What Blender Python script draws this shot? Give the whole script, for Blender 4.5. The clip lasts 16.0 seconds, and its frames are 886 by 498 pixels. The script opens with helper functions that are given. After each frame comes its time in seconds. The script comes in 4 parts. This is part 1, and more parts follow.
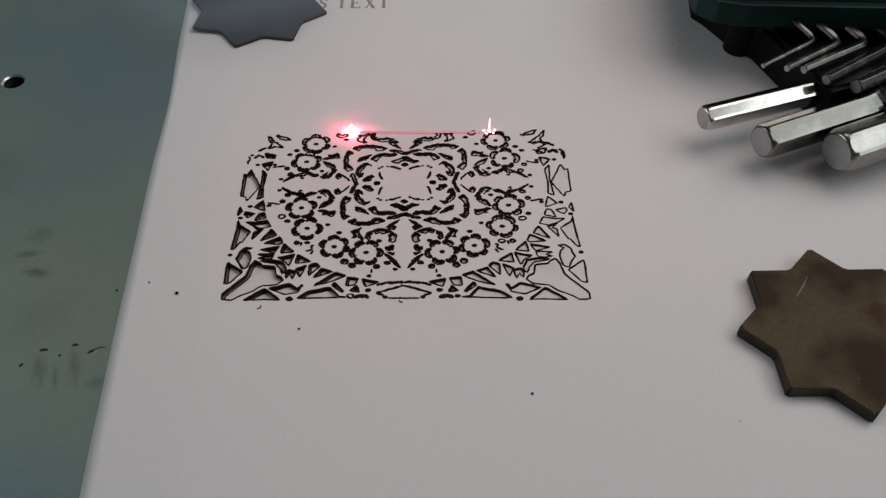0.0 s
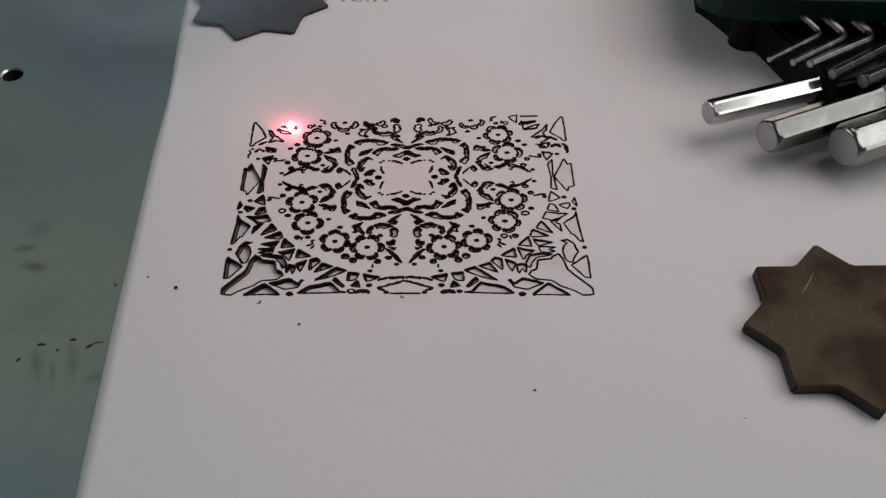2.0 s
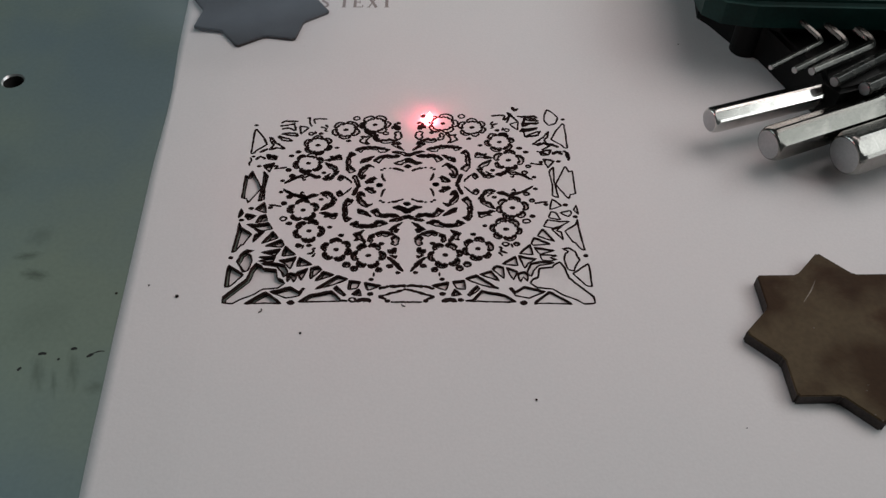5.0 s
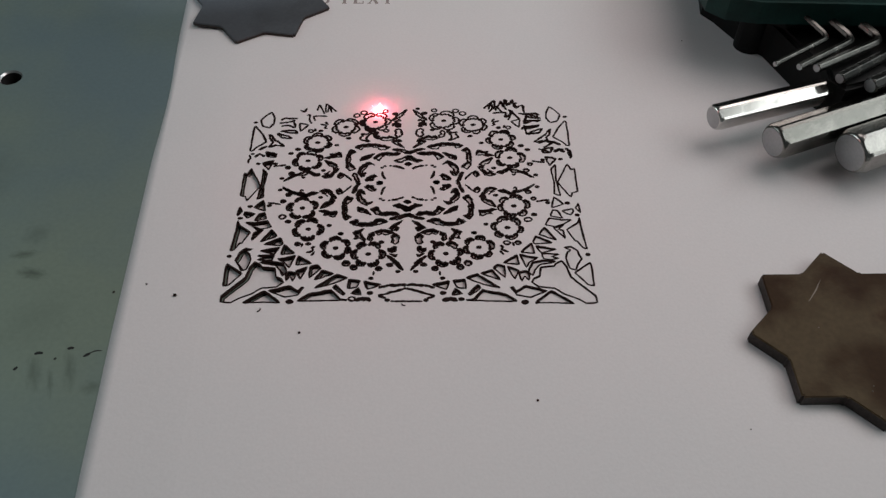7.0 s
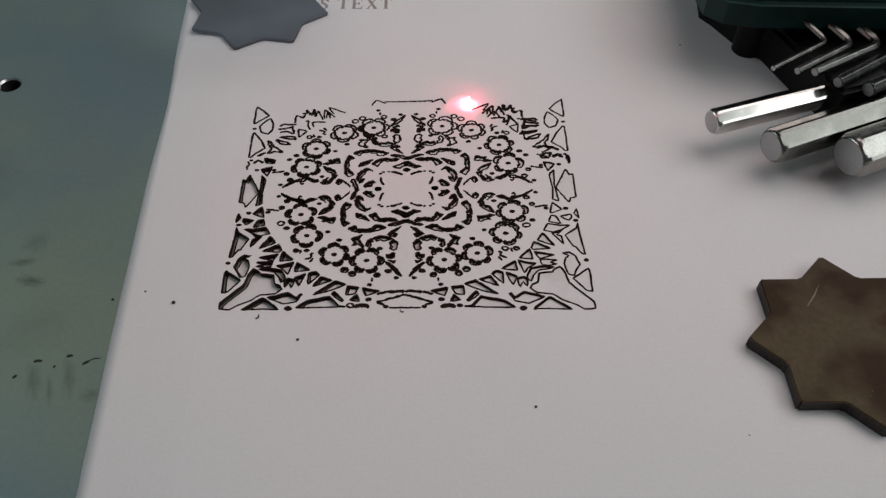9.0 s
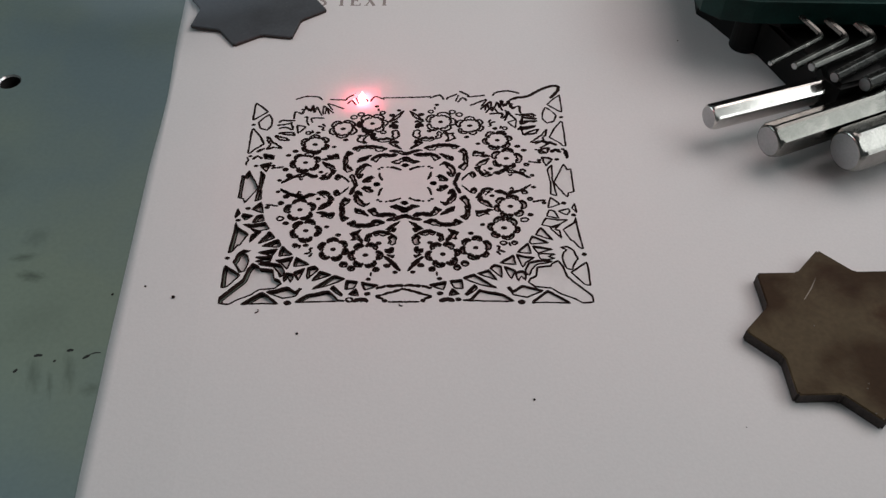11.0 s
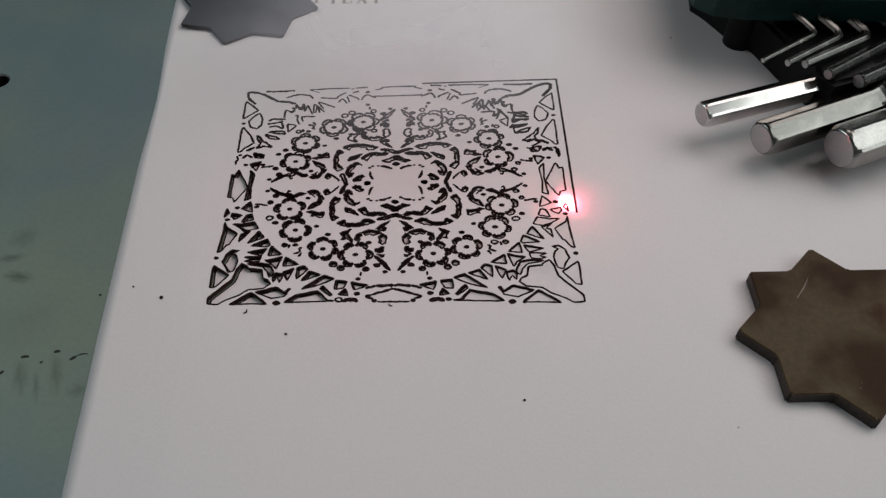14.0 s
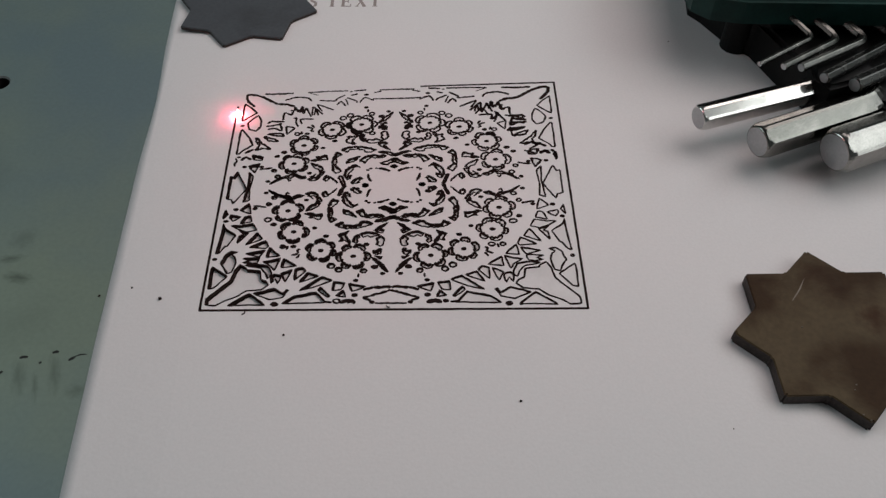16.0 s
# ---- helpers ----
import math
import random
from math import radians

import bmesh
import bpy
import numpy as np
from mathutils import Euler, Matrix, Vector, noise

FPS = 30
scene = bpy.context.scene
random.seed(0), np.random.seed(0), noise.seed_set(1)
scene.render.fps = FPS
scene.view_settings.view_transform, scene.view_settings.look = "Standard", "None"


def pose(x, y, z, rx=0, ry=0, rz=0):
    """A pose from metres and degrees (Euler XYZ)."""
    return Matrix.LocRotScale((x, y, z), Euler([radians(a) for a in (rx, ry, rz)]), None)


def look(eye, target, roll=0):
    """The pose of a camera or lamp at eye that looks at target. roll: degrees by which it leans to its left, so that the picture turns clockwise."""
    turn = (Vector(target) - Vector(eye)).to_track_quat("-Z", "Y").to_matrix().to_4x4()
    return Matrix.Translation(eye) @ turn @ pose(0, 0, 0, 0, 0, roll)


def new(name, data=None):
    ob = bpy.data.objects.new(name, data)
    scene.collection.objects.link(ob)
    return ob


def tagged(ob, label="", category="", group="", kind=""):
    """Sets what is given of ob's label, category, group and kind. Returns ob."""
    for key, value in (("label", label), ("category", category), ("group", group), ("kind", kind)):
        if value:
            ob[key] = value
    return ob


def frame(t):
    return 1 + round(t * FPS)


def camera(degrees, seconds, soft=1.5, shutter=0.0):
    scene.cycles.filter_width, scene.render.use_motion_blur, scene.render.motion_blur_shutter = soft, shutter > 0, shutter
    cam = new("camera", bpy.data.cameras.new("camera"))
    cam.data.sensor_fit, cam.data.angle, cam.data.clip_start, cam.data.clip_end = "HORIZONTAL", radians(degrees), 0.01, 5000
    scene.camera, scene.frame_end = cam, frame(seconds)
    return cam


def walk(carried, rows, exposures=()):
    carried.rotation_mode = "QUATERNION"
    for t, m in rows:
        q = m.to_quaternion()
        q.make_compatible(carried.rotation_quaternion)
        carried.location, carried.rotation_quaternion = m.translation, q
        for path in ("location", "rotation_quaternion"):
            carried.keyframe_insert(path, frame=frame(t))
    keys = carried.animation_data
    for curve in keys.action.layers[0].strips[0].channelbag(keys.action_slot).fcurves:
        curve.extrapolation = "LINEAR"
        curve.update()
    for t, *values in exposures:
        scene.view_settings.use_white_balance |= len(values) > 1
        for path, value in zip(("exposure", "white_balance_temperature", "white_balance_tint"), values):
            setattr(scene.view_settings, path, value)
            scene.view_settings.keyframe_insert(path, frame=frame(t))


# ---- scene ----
from mathutils import geometry

# ---- camera ----
cam = camera(55.0, 16.0, soft=1.35)
PATH = [
    (0, -0.00012, -0.00006, 0.14995, 40.580, -0.744, 0.819),
    (0.5, 0.00001, 0.00098, 0.14872, 40.372, -0.750, 0.843),
    (1, 0.00020, 0.00064, 0.14862, 40.327, -0.722, 0.916),
    (1.5, 0.00021, 0.00097, 0.14818, 40.291, -0.773, 0.973),
    (2, -0.00015, 0.00079, 0.14803, 40.414, -0.746, 0.993),
    (2.5, 0.00030, 0.00184, 0.14872, 40.191, -0.572, 0.925),
    (3, -0.00071, 0.00135, 0.14905, 40.448, -0.693, 1.019),
    (3.5, -0.00060, 0.00164, 0.14929, 40.405, -0.713, 0.927),
    (4, -0.00072, 0.00130, 0.14966, 40.398, -0.763, 0.981),
    (6.5, 0.00004, 0.00445, 0.14799, 40.340, -0.698, 1.104),
    (7, -0.00002, 0.00394, 0.14782, 40.211, -0.661, 1.167),
    (7.5, 0.00043, 0.00285, 0.14755, 40.235, -0.563, 1.081),
    (8, -0.00097, 0.00358, 0.14819, 40.258, -0.545, 1.128),
    (8.5, -0.00022, 0.00552, 0.14890, 40.233, -0.494, 1.123),
    (9, 0.00087, 0.00478, 0.14871, 40.262, -0.392, 1.098),
    (11.5, 0.00119, 0.00335, 0.14856, 40.247, -0.341, 0.913),
    (12, 0.00209, 0.00376, 0.14895, 40.284, -0.402, 0.815),
    (12.5, 0.00216, 0.00375, 0.14876, 40.241, -0.453, 0.902),
    (13, 0.00284, 0.00466, 0.14785, 40.168, -0.412, 0.898),
    (13.5, 0.00286, 0.00556, 0.14625, 40.124, -0.416, 0.761),
    (14, 0.00317, 0.00450, 0.14764, 40.128, -0.268, 0.861),
    (14.5, 0.00221, 0.00337, 0.14946, 40.376, -0.303, 0.947),
    (15, 0.00150, 0.00332, 0.14919, 40.539, -0.496, 0.958),
    (15.5, 0.00274, 0.00374, 0.14860, 40.505, -0.437, 0.857),
    (16, 0.00378, 0.00364, 0.14809, 40.364, -0.332, 0.942),
]
walk(cam, [(t, pose(x, y, z, rx, ry, rz)) for t, x, y, z, rx, ry, rz in PATH], exposures=[(0, 0.01), (7.5, 0.0), (9, 0.1), (12, 0.12), (14.5, 0.13), (16, 0.1)])
MM = 0.001
TOP = 0.0  # upper face of the sheet
TABLE_Z = -1.10 * MM  # the table; the sheet bulges a little off it

# ---- world and lights ----
world = bpy.data.worlds.new("world")
scene.world = world
world.use_nodes = True
world.node_tree.nodes["Background"].inputs[0].default_value = (0.75, 0.85, 1.0, 1)
world.node_tree.nodes["Background"].inputs[1].default_value = 0.2


def area_lamp(name, eye, target, sx, sy, watts, color):
    data = bpy.data.lights.new(name, "AREA")
    data.shape, data.size, data.size_y, data.energy, data.color = "RECTANGLE", sx, sy, watts, color
    ob = new(name, data)
    ob.matrix_basis = look(eye, target)
    return ob


area_lamp("window_light", (1.48, 1.0, 1.25), (0.0, 0.15, 0.0), 1.3, 0.9, 8.0, (0.935, 0.965, 0.965))
area_lamp("near_window_light", (1.49, -0.14, 1.235), (0.0, -0.14, 1.235), 0.92, 0.97, 5.9, (0.94, 0.975, 0.955))
# unseen cool fill, added to turn the shadows bluish
area_lamp("cool_side_fill", (-1.48, 0.6, 0.9), (0.0, 0.15, 0.0), 0.9, 0.8, 4.9, (0.76, 0.95, 0.98))
# unseen red lamp, added to stand in for the laser's scattered glow
area_lamp("red_glow_fill", (-0.008, 0.152, 0.085), (-0.008, 0.152, 0.0), 0.03, 0.03, 0.0060, (1.0, 0.42, 0.42))
# unseen warm lamp, added for brightness that falls off from the ornament
area_lamp("overhead_fill", (0.17, 0.31, 0.38), (0.02, 0.16, 0.0), 0.36, 0.26, 0.57, (1.0, 0.87, 0.85))


# ---- materials ----
def material(name, color, rough=0.6, metal=0.0, scale=300.0, vary=0.12, bump=0.0, fine=4.0, tint=None, tint_scale=40.0, tint_from=0.5, tint_to=0.7, spec=0.5, coords="Object"):
    """Principled surface with a coarse tint, a fine grain and relief; scale counts grains per metre."""
    m = bpy.data.materials.new(name)
    m.use_nodes = True
    n, l = m.node_tree.nodes, m.node_tree.links
    b = n["Principled BSDF"]
    tc = n.new("ShaderNodeTexCoord")
    grain = n.new("ShaderNodeTexNoise")
    grain.inputs["Scale"].default_value, grain.inputs["Detail"].default_value = scale, fine
    l.new(tc.outputs[coords], grain.inputs["Vector"])
    ramp = n.new("ShaderNodeMapRange")
    ramp.inputs["From Min"].default_value, ramp.inputs["From Max"].default_value = 0.25, 0.75
    ramp.inputs["To Min"].default_value, ramp.inputs["To Max"].default_value = 1 - vary, 1 + vary
    l.new(grain.outputs["Fac"], ramp.inputs["Value"])
    coarse = n.new("ShaderNodeTexNoise")
    coarse.inputs["Scale"].default_value, coarse.inputs["Detail"].default_value = tint_scale, 5.0
    l.new(tc.outputs[coords], coarse.inputs["Vector"])
    cr = n.new("ShaderNodeMapRange")
    cr.inputs["From Min"].default_value, cr.inputs["From Max"].default_value = tint_from, tint_to
    l.new(coarse.outputs["Fac"], cr.inputs["Value"])
    mix = n.new("ShaderNodeMix")
    mix.data_type = "RGBA"
    mix.inputs["A"].default_value = (*color, 1)
    mix.inputs["B"].default_value = (*(tint or [c * 0.85 for c in color]), 1)
    l.new(cr.outputs["Result"], mix.inputs["Factor"])
    mul = n.new("ShaderNodeVectorMath")
    mul.operation = "SCALE"
    l.new(mix.outputs["Result"], mul.inputs[0])
    l.new(ramp.outputs["Result"], mul.inputs["Scale"])
    l.new(mul.outputs[0], b.inputs["Base Color"])
    b.inputs["Metallic"].default_value = metal
    b.inputs["Specular IOR Level"].default_value = spec
    rr = n.new("ShaderNodeMapRange")
    rr.inputs["To Min"].default_value, rr.inputs["To Max"].default_value = max(rough - 0.08, 0.02), min(rough + 0.1, 1)
    l.new(coarse.outputs["Fac"], rr.inputs["Value"])
    l.new(rr.outputs["Result"], b.inputs["Roughness"])
    if bump:
        bp = n.new("ShaderNodeBump")
        bp.inputs["Strength"].default_value, bp.inputs["Distance"].default_value = bump, 0.0002
        l.new(grain.outputs["Fac"], bp.inputs["Height"])
        l.new(bp.outputs[0], b.inputs["Normal"])
    return m


def glow(name, color, strength):
    m = bpy.data.materials.new(name)
    m.use_nodes = True
    n, l = m.node_tree.nodes, m.node_tree.links
    e = n.new("ShaderNodeEmission")
    e.inputs[0].default_value, e.inputs[1].default_value = (*color, 1), strength
    l.new(e.outputs[0], n["Material Output"].inputs["Surface"])
    return m


PAPER = material("paper", (0.79, 0.757, 0.757), 0.85, scale=1500, vary=0.025, bump=0.12, tint=(0.74, 0.735, 0.74), tint_scale=14, tint_from=0.3, tint_to=0.75, spec=0.2)
CHAR = material("charred_paper", (0.018, 0.0095, 0.0085), 0.95, scale=2500, vary=0.5, bump=0.4, tint=(0.022, 0.014, 0.013), tint_scale=300, spec=0.1)
PIECE = material("loose_paper", (0.77, 0.74, 0.74), 0.9, scale=1500, vary=0.03, tint=(0.66, 0.63, 0.63), tint_scale=90, tint_from=0.4, tint_to=0.7, spec=0.15)
TABLE = material("table_metal", (0.242, 0.306, 0.248), 0.45, 0.35, scale=900, vary=0.05, bump=0.06, tint=(0.178, 0.250, 0.264), tint_scale=13, tint_from=0.38, tint_to=0.62)
DARK = material("black_hole", (0.01, 0.01, 0.01), 0.7)
RIM = material("bare_steel_rim", (0.6, 0.62, 0.62), 0.3, 0.9, scale=2000)
RUST = material("rusty_steel", (0.084, 0.060, 0.033), 0.66, 0.1, scale=900, vary=0.16, bump=0.3, tint=(0.040, 0.021, 0.009), tint_scale=55, tint_from=0.44, tint_to=0.60, spec=0.18)
EDGE = material("burnt_edge", (0.040, 0.030, 0.026), 0.6, 0.3, scale=1500, vary=0.4, bump=0.5)
STEEL = material("dull_steel", (0.098, 0.108, 0.120), 0.5, 0.3, scale=900, vary=0.12, bump=0.2, tint=(0.072, 0.078, 0.086), tint_scale=60)
# darker copies of the plated steel below: dimmer reflections put into the colour
DIM_SMALL = material("dimmed_small_key_steel", (0.17, 0.17, 0.16), 0.24, 1.0, scale=1800, vary=0.08, bump=0.06, tint=(0.30, 0.29, 0.27), tint_scale=200)
DIM_MID = material("dimmed_mid_key_steel", (0.09, 0.092, 0.088), 0.26, 1.0, scale=1800, vary=0.1, bump=0.05, tint=(0.14, 0.14, 0.13), tint_scale=200)
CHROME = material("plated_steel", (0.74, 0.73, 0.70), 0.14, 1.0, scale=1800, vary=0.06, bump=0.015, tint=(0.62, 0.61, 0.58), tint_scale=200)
DIM_8 = material("dimmed_key_8_steel", (0.19, 0.19, 0.175), 0.2, 1.0, scale=1800, vary=0.1, bump=0.03, tint=(0.27, 0.265, 0.245), tint_scale=120)
DIM_10 = material("dimmed_key_10_steel", (0.36, 0.355, 0.335), 0.2, 1.0, scale=1800, vary=0.1, bump=0.03, tint=(0.28, 0.275, 0.26), tint_scale=120)
END = material("cut_steel_end", (0.46, 0.465, 0.47), 0.48, 0.8, scale=1500, vary=0.08, bump=0.08)
GREEN = material("green_plastic", (0.004, 0.034, 0.029), 0.55, scale=1200, vary=0.15, bump=0.25, tint=(0.003, 0.020, 0.017), tint_scale=80, spec=0.25)
BLACK = material("black_plastic", (0.004, 0.0045, 0.0045), 0.55, scale=1200, vary=0.2, bump=0.25, spec=0.2)
SOOT = material("soot", (0.010, 0.012, 0.011), 0.8, scale=2500, vary=0.4)
SCRATCH = material("bare_scratch", (0.15, 0.125, 0.10), 0.5, 0.4)
INK = material("engraved_ink", (0.30, 0.25, 0.24), 0.9, scale=2500, vary=0.2, tint=(0.42, 0.38, 0.36), tint_scale=400)
WALL = material("painted_wall", (0.30, 0.31, 0.31), 0.9, scale=60, vary=0.04, tint_scale=3)
FLOOR = material("workshop_floor", (0.22, 0.22, 0.21), 0.7, scale=60, vary=0.1, tint_scale=4)
SCORCH = material("scorched_paper", (0.15, 0.105, 0.095), 0.95, scale=2500, vary=0.4, tint=(0.24, 0.19, 0.18), tint_scale=500, spec=0.1)
BURNT = material("burnt_cut_wall", (0.055, 0.036, 0.031), 0.95, scale=2500, vary=0.45, bump=0.3, tint=(0.03, 0.019, 0.016), tint_scale=400, spec=0.1)
SPARK_GLOW = glow("white_hot_spark", (1.0, 0.11, 0.14), 150.0)
TRAIL_GLOW = glow("red_trail", (1.0, 0.42, 0.46), 0.62)
FLAME_GLOW = glow("pink_flame", (1.0, 0.45, 0.48), 5.0)


# ---- building helpers ----
def part(name, bm, mat, parent=None, label=""):
    """Links a bmesh as one mesh object, under a thing or a part."""
    me = bpy.data.meshes.new(name)
    bm.to_mesh(me)
    bm.free()
    for m in mat if isinstance(mat, (list, tuple)) else (mat,):
        me.materials.append(m)
    ob = new(name, me)
    ob.parent = parent
    if label:
        ob["label"] = label
    return ob


def thing(name, label, category, group="", kind="", place=(0, 0, 0)):
    ob = tagged(new(name), label, category, group, kind)
    ob.location = place
    ob.empty_display_size = 0.01
    return ob


def box(bm, a, b, m=None):
    r = bmesh.ops.create_cube(bm, size=1)
    bmesh.ops.scale(bm, verts=r["verts"], vec=[q - p for p, q in zip(a, b)])
    bmesh.ops.translate(bm, verts=r["verts"], vec=[(p + q) / 2 for p, q in zip(a, b)])
    return r["verts"]


def prism(bm, pts, z0, z1, bevel=0.0, seg=2):
    """An upright block over an outline, with its rims rounded."""
    vs = [bm.verts.new((x, y, z0)) for x, y in pts]
    f = bm.faces.new(vs)
    if f.calc_area() and f.normal.length == 0:
        f.normal_update()
    f.normal_update()
    if f.normal.z > 0:
        f.normal_flip()
    r = bmesh.ops.extrude_face_region(bm, geom=[f])
    top = [g for g in r["geom"] if isinstance(g, bmesh.types.BMVert)]
    bmesh.ops.translate(bm, verts=top, vec=(0, 0, z1 - z0))
    if bevel:
        es = [e for e in bm.edges if all(v in top for v in e.verts)]
        bmesh.ops.bevel(bm, geom=es, offset=bevel, segments=seg, affect="EDGES", clamp_overlap=True)
    bmesh.ops.recalc_face_normals(bm, faces=bm.faces[:])
    return bm


# ---- room around the work table ----
def wall(name, a, b):
    bm = bmesh.new()
    box(bm, a, b)
    return tagged(part(name, bm, WALL), "plain painted workshop wall", "wall", kind="structure")


wall("wall_north", (-1.6, 2.0, -0.75), (1.6, 2.1, 1.85))
wall("wall_south", (-1.6, -1.3, -0.75), (1.6, -1.2, 1.85))
# this wall's opening is made up for the cool side fill
bm = bmesh.new()
for a, b in (((-1.6, -1.2, -0.75), (-1.5, 0.15, 1.85)), ((-1.6, 1.05, -0.75), (-1.5, 2.0, 1.85)), ((-1.6, 0.15, -0.75), (-1.5, 1.05, 0.5)), ((-1.6, 0.15, 1.3), (-1.5, 1.05, 1.85))):
    box(bm, a, b)
tagged(part("wall_west", bm, WALL), "plain painted workshop wall with a small opening", "wall", kind="structure")
bm = bmesh.new()
for a, b in (((1.5, -1.2, -0.75), (1.6, -0.6, 1.85)), ((1.5, 0.32, -0.75), (1.6, 0.35, 1.85)), ((1.5, -0.6, -0.75), (1.6, 0.32, 0.75)), ((1.5, -0.6, 1.72), (1.6, 0.32, 1.85)), ((1.5, 1.65, -0.75), (1.6, 2.0, 1.85)), ((1.5, 0.35, -0.75), (1.6, 1.65, 0.75)), ((1.5, 0.35, 1.72), (1.6, 1.65, 1.85))):
    box(bm, a, b)
tagged(part("wall_east", bm, WALL), "plain painted workshop wall with two windows", "wall", kind="structure")
bm = bmesh.new()
box(bm, (-1.6, -1.3, 1.85), (1.6, 2.1, 1.95))
tagged(part("ceiling", bm, WALL), "plain painted ceiling", "ceiling", kind="structure")
bm = bmesh.new()
box(bm, (-1.6, -1.3, -0.85), (1.6, 2.1, -0.75))
tagged(part("floor", bm, FLOOR), "grey workshop floor", "floor", kind="structure")


# ---- work table with a threaded hole ----
HOLE = (-120.4 * MM, 187.7 * MM)


def work_table():
    t = thing("work_table", "grey-green metal work table with a drilled hole", "table", kind="structure", place=(0, 0, TABLE_Z))
    x0, x1, y0, y1, r, n = -0.34, 0.34, -0.10, 0.46, 3.1 * MM, 40
    bm = bmesh.new()
    ring = [bm.verts.new((HOLE[0] + r * math.cos(2 * math.pi * i / n), HOLE[1] + r * math.sin(2 * math.pi * i / n), 0)) for i in range(n)]
    rim = [bm.verts.new((HOLE[0] + 0.9 * r * math.cos(2 * math.pi * i / n), HOLE[1] + 0.9 * r * math.sin(2 * math.pi * i / n), -0.4 * MM)) for i in range(n)]
    low = [bm.verts.new((v.co.x, v.co.y, -12 * MM)) for v in rim]
    s = 12 * MM
    sq = [bm.verts.new((HOLE[0] + sx * s, HOLE[1] + sy * s, 0)) for sx, sy in ((1, 1), (-1, 1), (-1, -1), (1, -1))]
    q = n // 4
    for k in range(4):
        for j in range(q):
            i = (k * q + j + n // 8) % n
            bm.faces.new((ring[i], ring[(i + 1) % n], sq[(k + 1) % 4 if j >= q // 2 else k]))
        bm.faces.new((ring[(k * q + q // 2 + n // 8) % n], sq[(k + 1) % 4], sq[k]))
    outer = [bm.verts.new(c) for c in ((x1, y1, 0), (x0, y1, 0), (x0, y0, 0), (x1, y0, 0))]
    for k in range(4):
        bm.faces.new((sq[k], sq[(k + 1) % 4], outer[(k + 1) % 4], outer[k]))
    under = [bm.verts.new((v.co.x, v.co.y, -12 * MM)) for v in outer]
    for k in range(4):
        bm.faces.new((outer[k], outer[(k + 1) % 4], under[(k + 1) % 4], under[k]))
    bmesh.ops.recalc_face_normals(bm, faces=bm.faces[:])
    part("tabletop", bm, TABLE, t)
    bm = bmesh.new()
    a = [bm.verts.new(v) for v in [(HOLE[0] + k * r * math.cos(2 * math.pi * i / n), HOLE[1] + k * r * math.sin(2 * math.pi * i / n), z) for k, z in ((1.0, 0.02 * MM), (0.88, -0.5 * MM)) for i in range(n)]]
    for i in range(n):
        bm.faces.new((a[i], a[(i + 1) % n], a[n + (i + 1) % n], a[n + i]))
    part("hole_rim", bm, RIM, t, "bright chamfered steel rim")
    bm = bmesh.new()
    a = [bm.verts.new(v) for v in [(HOLE[0] + 0.88 * r * math.cos(2 * math.pi * i / n), HOLE[1] + 0.88 * r * math.sin(2 * math.pi * i / n), z) for z in (-0.5 * MM, -11 * MM) for i in range(n)]]
    for i in range(n):
        bm.faces.new((a[i], a[(i + 1) % n], a[n + (i + 1) % n], a[n + i]))
    bm.faces.new(a[n:])
    part("hole_bore", bm, DARK, t, "dark bore of the hole")
    for x in (x0 + 0.03, x1 - 0.03):
        for y in (y0 + 0.03, y1 - 0.03):
            bm = bmesh.new()
            box(bm, (x - 0.02, y - 0.02, -0.75 - TABLE_Z), (x + 0.02, y + 0.02, -12 * MM))
            part("leg", bm, TABLE, t)


work_table()


def stain(mat, x, y, sx, sy, turn, strength):
    """A soft dark grease stain of its own shape on the table; sizes in millimetres."""
    n, l = mat.node_tree.nodes, mat.node_tree.links
    b = n["Principled BSDF"]
    before = b.inputs["Base Color"].links[0].from_socket
    tc, mp = n.new("ShaderNodeTexCoord"), n.new("ShaderNodeMapping")
    mp.vector_type = "TEXTURE"
    mp.inputs["Location"].default_value = (x * MM, y * MM, 0)
    mp.inputs["Rotation"].default_value = (0, 0, radians(turn))
    mp.inputs["Scale"].default_value = (sx * MM, sy * MM, 1)
    l.new(tc.outputs["Object"], mp.inputs["Vector"])
    wob = n.new("ShaderNodeTexNoise")
    wob.inputs["Scale"].default_value = 2.2
    l.new(mp.outputs[0], wob.inputs["Vector"])
    ln = n.new("ShaderNodeVectorMath")
    ln.operation = "LENGTH"
    l.new(mp.outputs[0], ln.inputs[0])
    add = n.new("ShaderNodeMath")
    l.new(ln.outputs["Value"], add.inputs[0])
    l.new(wob.outputs["Fac"], add.inputs[1])
    fall = n.new("ShaderNodeMapRange")
    fall.interpolation_type = "SMOOTHSTEP"
    fall.inputs["From Min"].default_value, fall.inputs["From Max"].default_value = 0.45, 1.5
    fall.inputs["To Min"].default_value, fall.inputs["To Max"].default_value = 1 - strength, 1.0
    l.new(add.outputs[0], fall.inputs["Value"])
    mul = n.new("ShaderNodeVectorMath")
    mul.operation = "SCALE"
    l.new(before, mul.inputs[0])
    l.new(fall.outputs["Result"], mul.inputs["Scale"])
    l.new(mul.outputs[0], b.inputs["Base Color"])


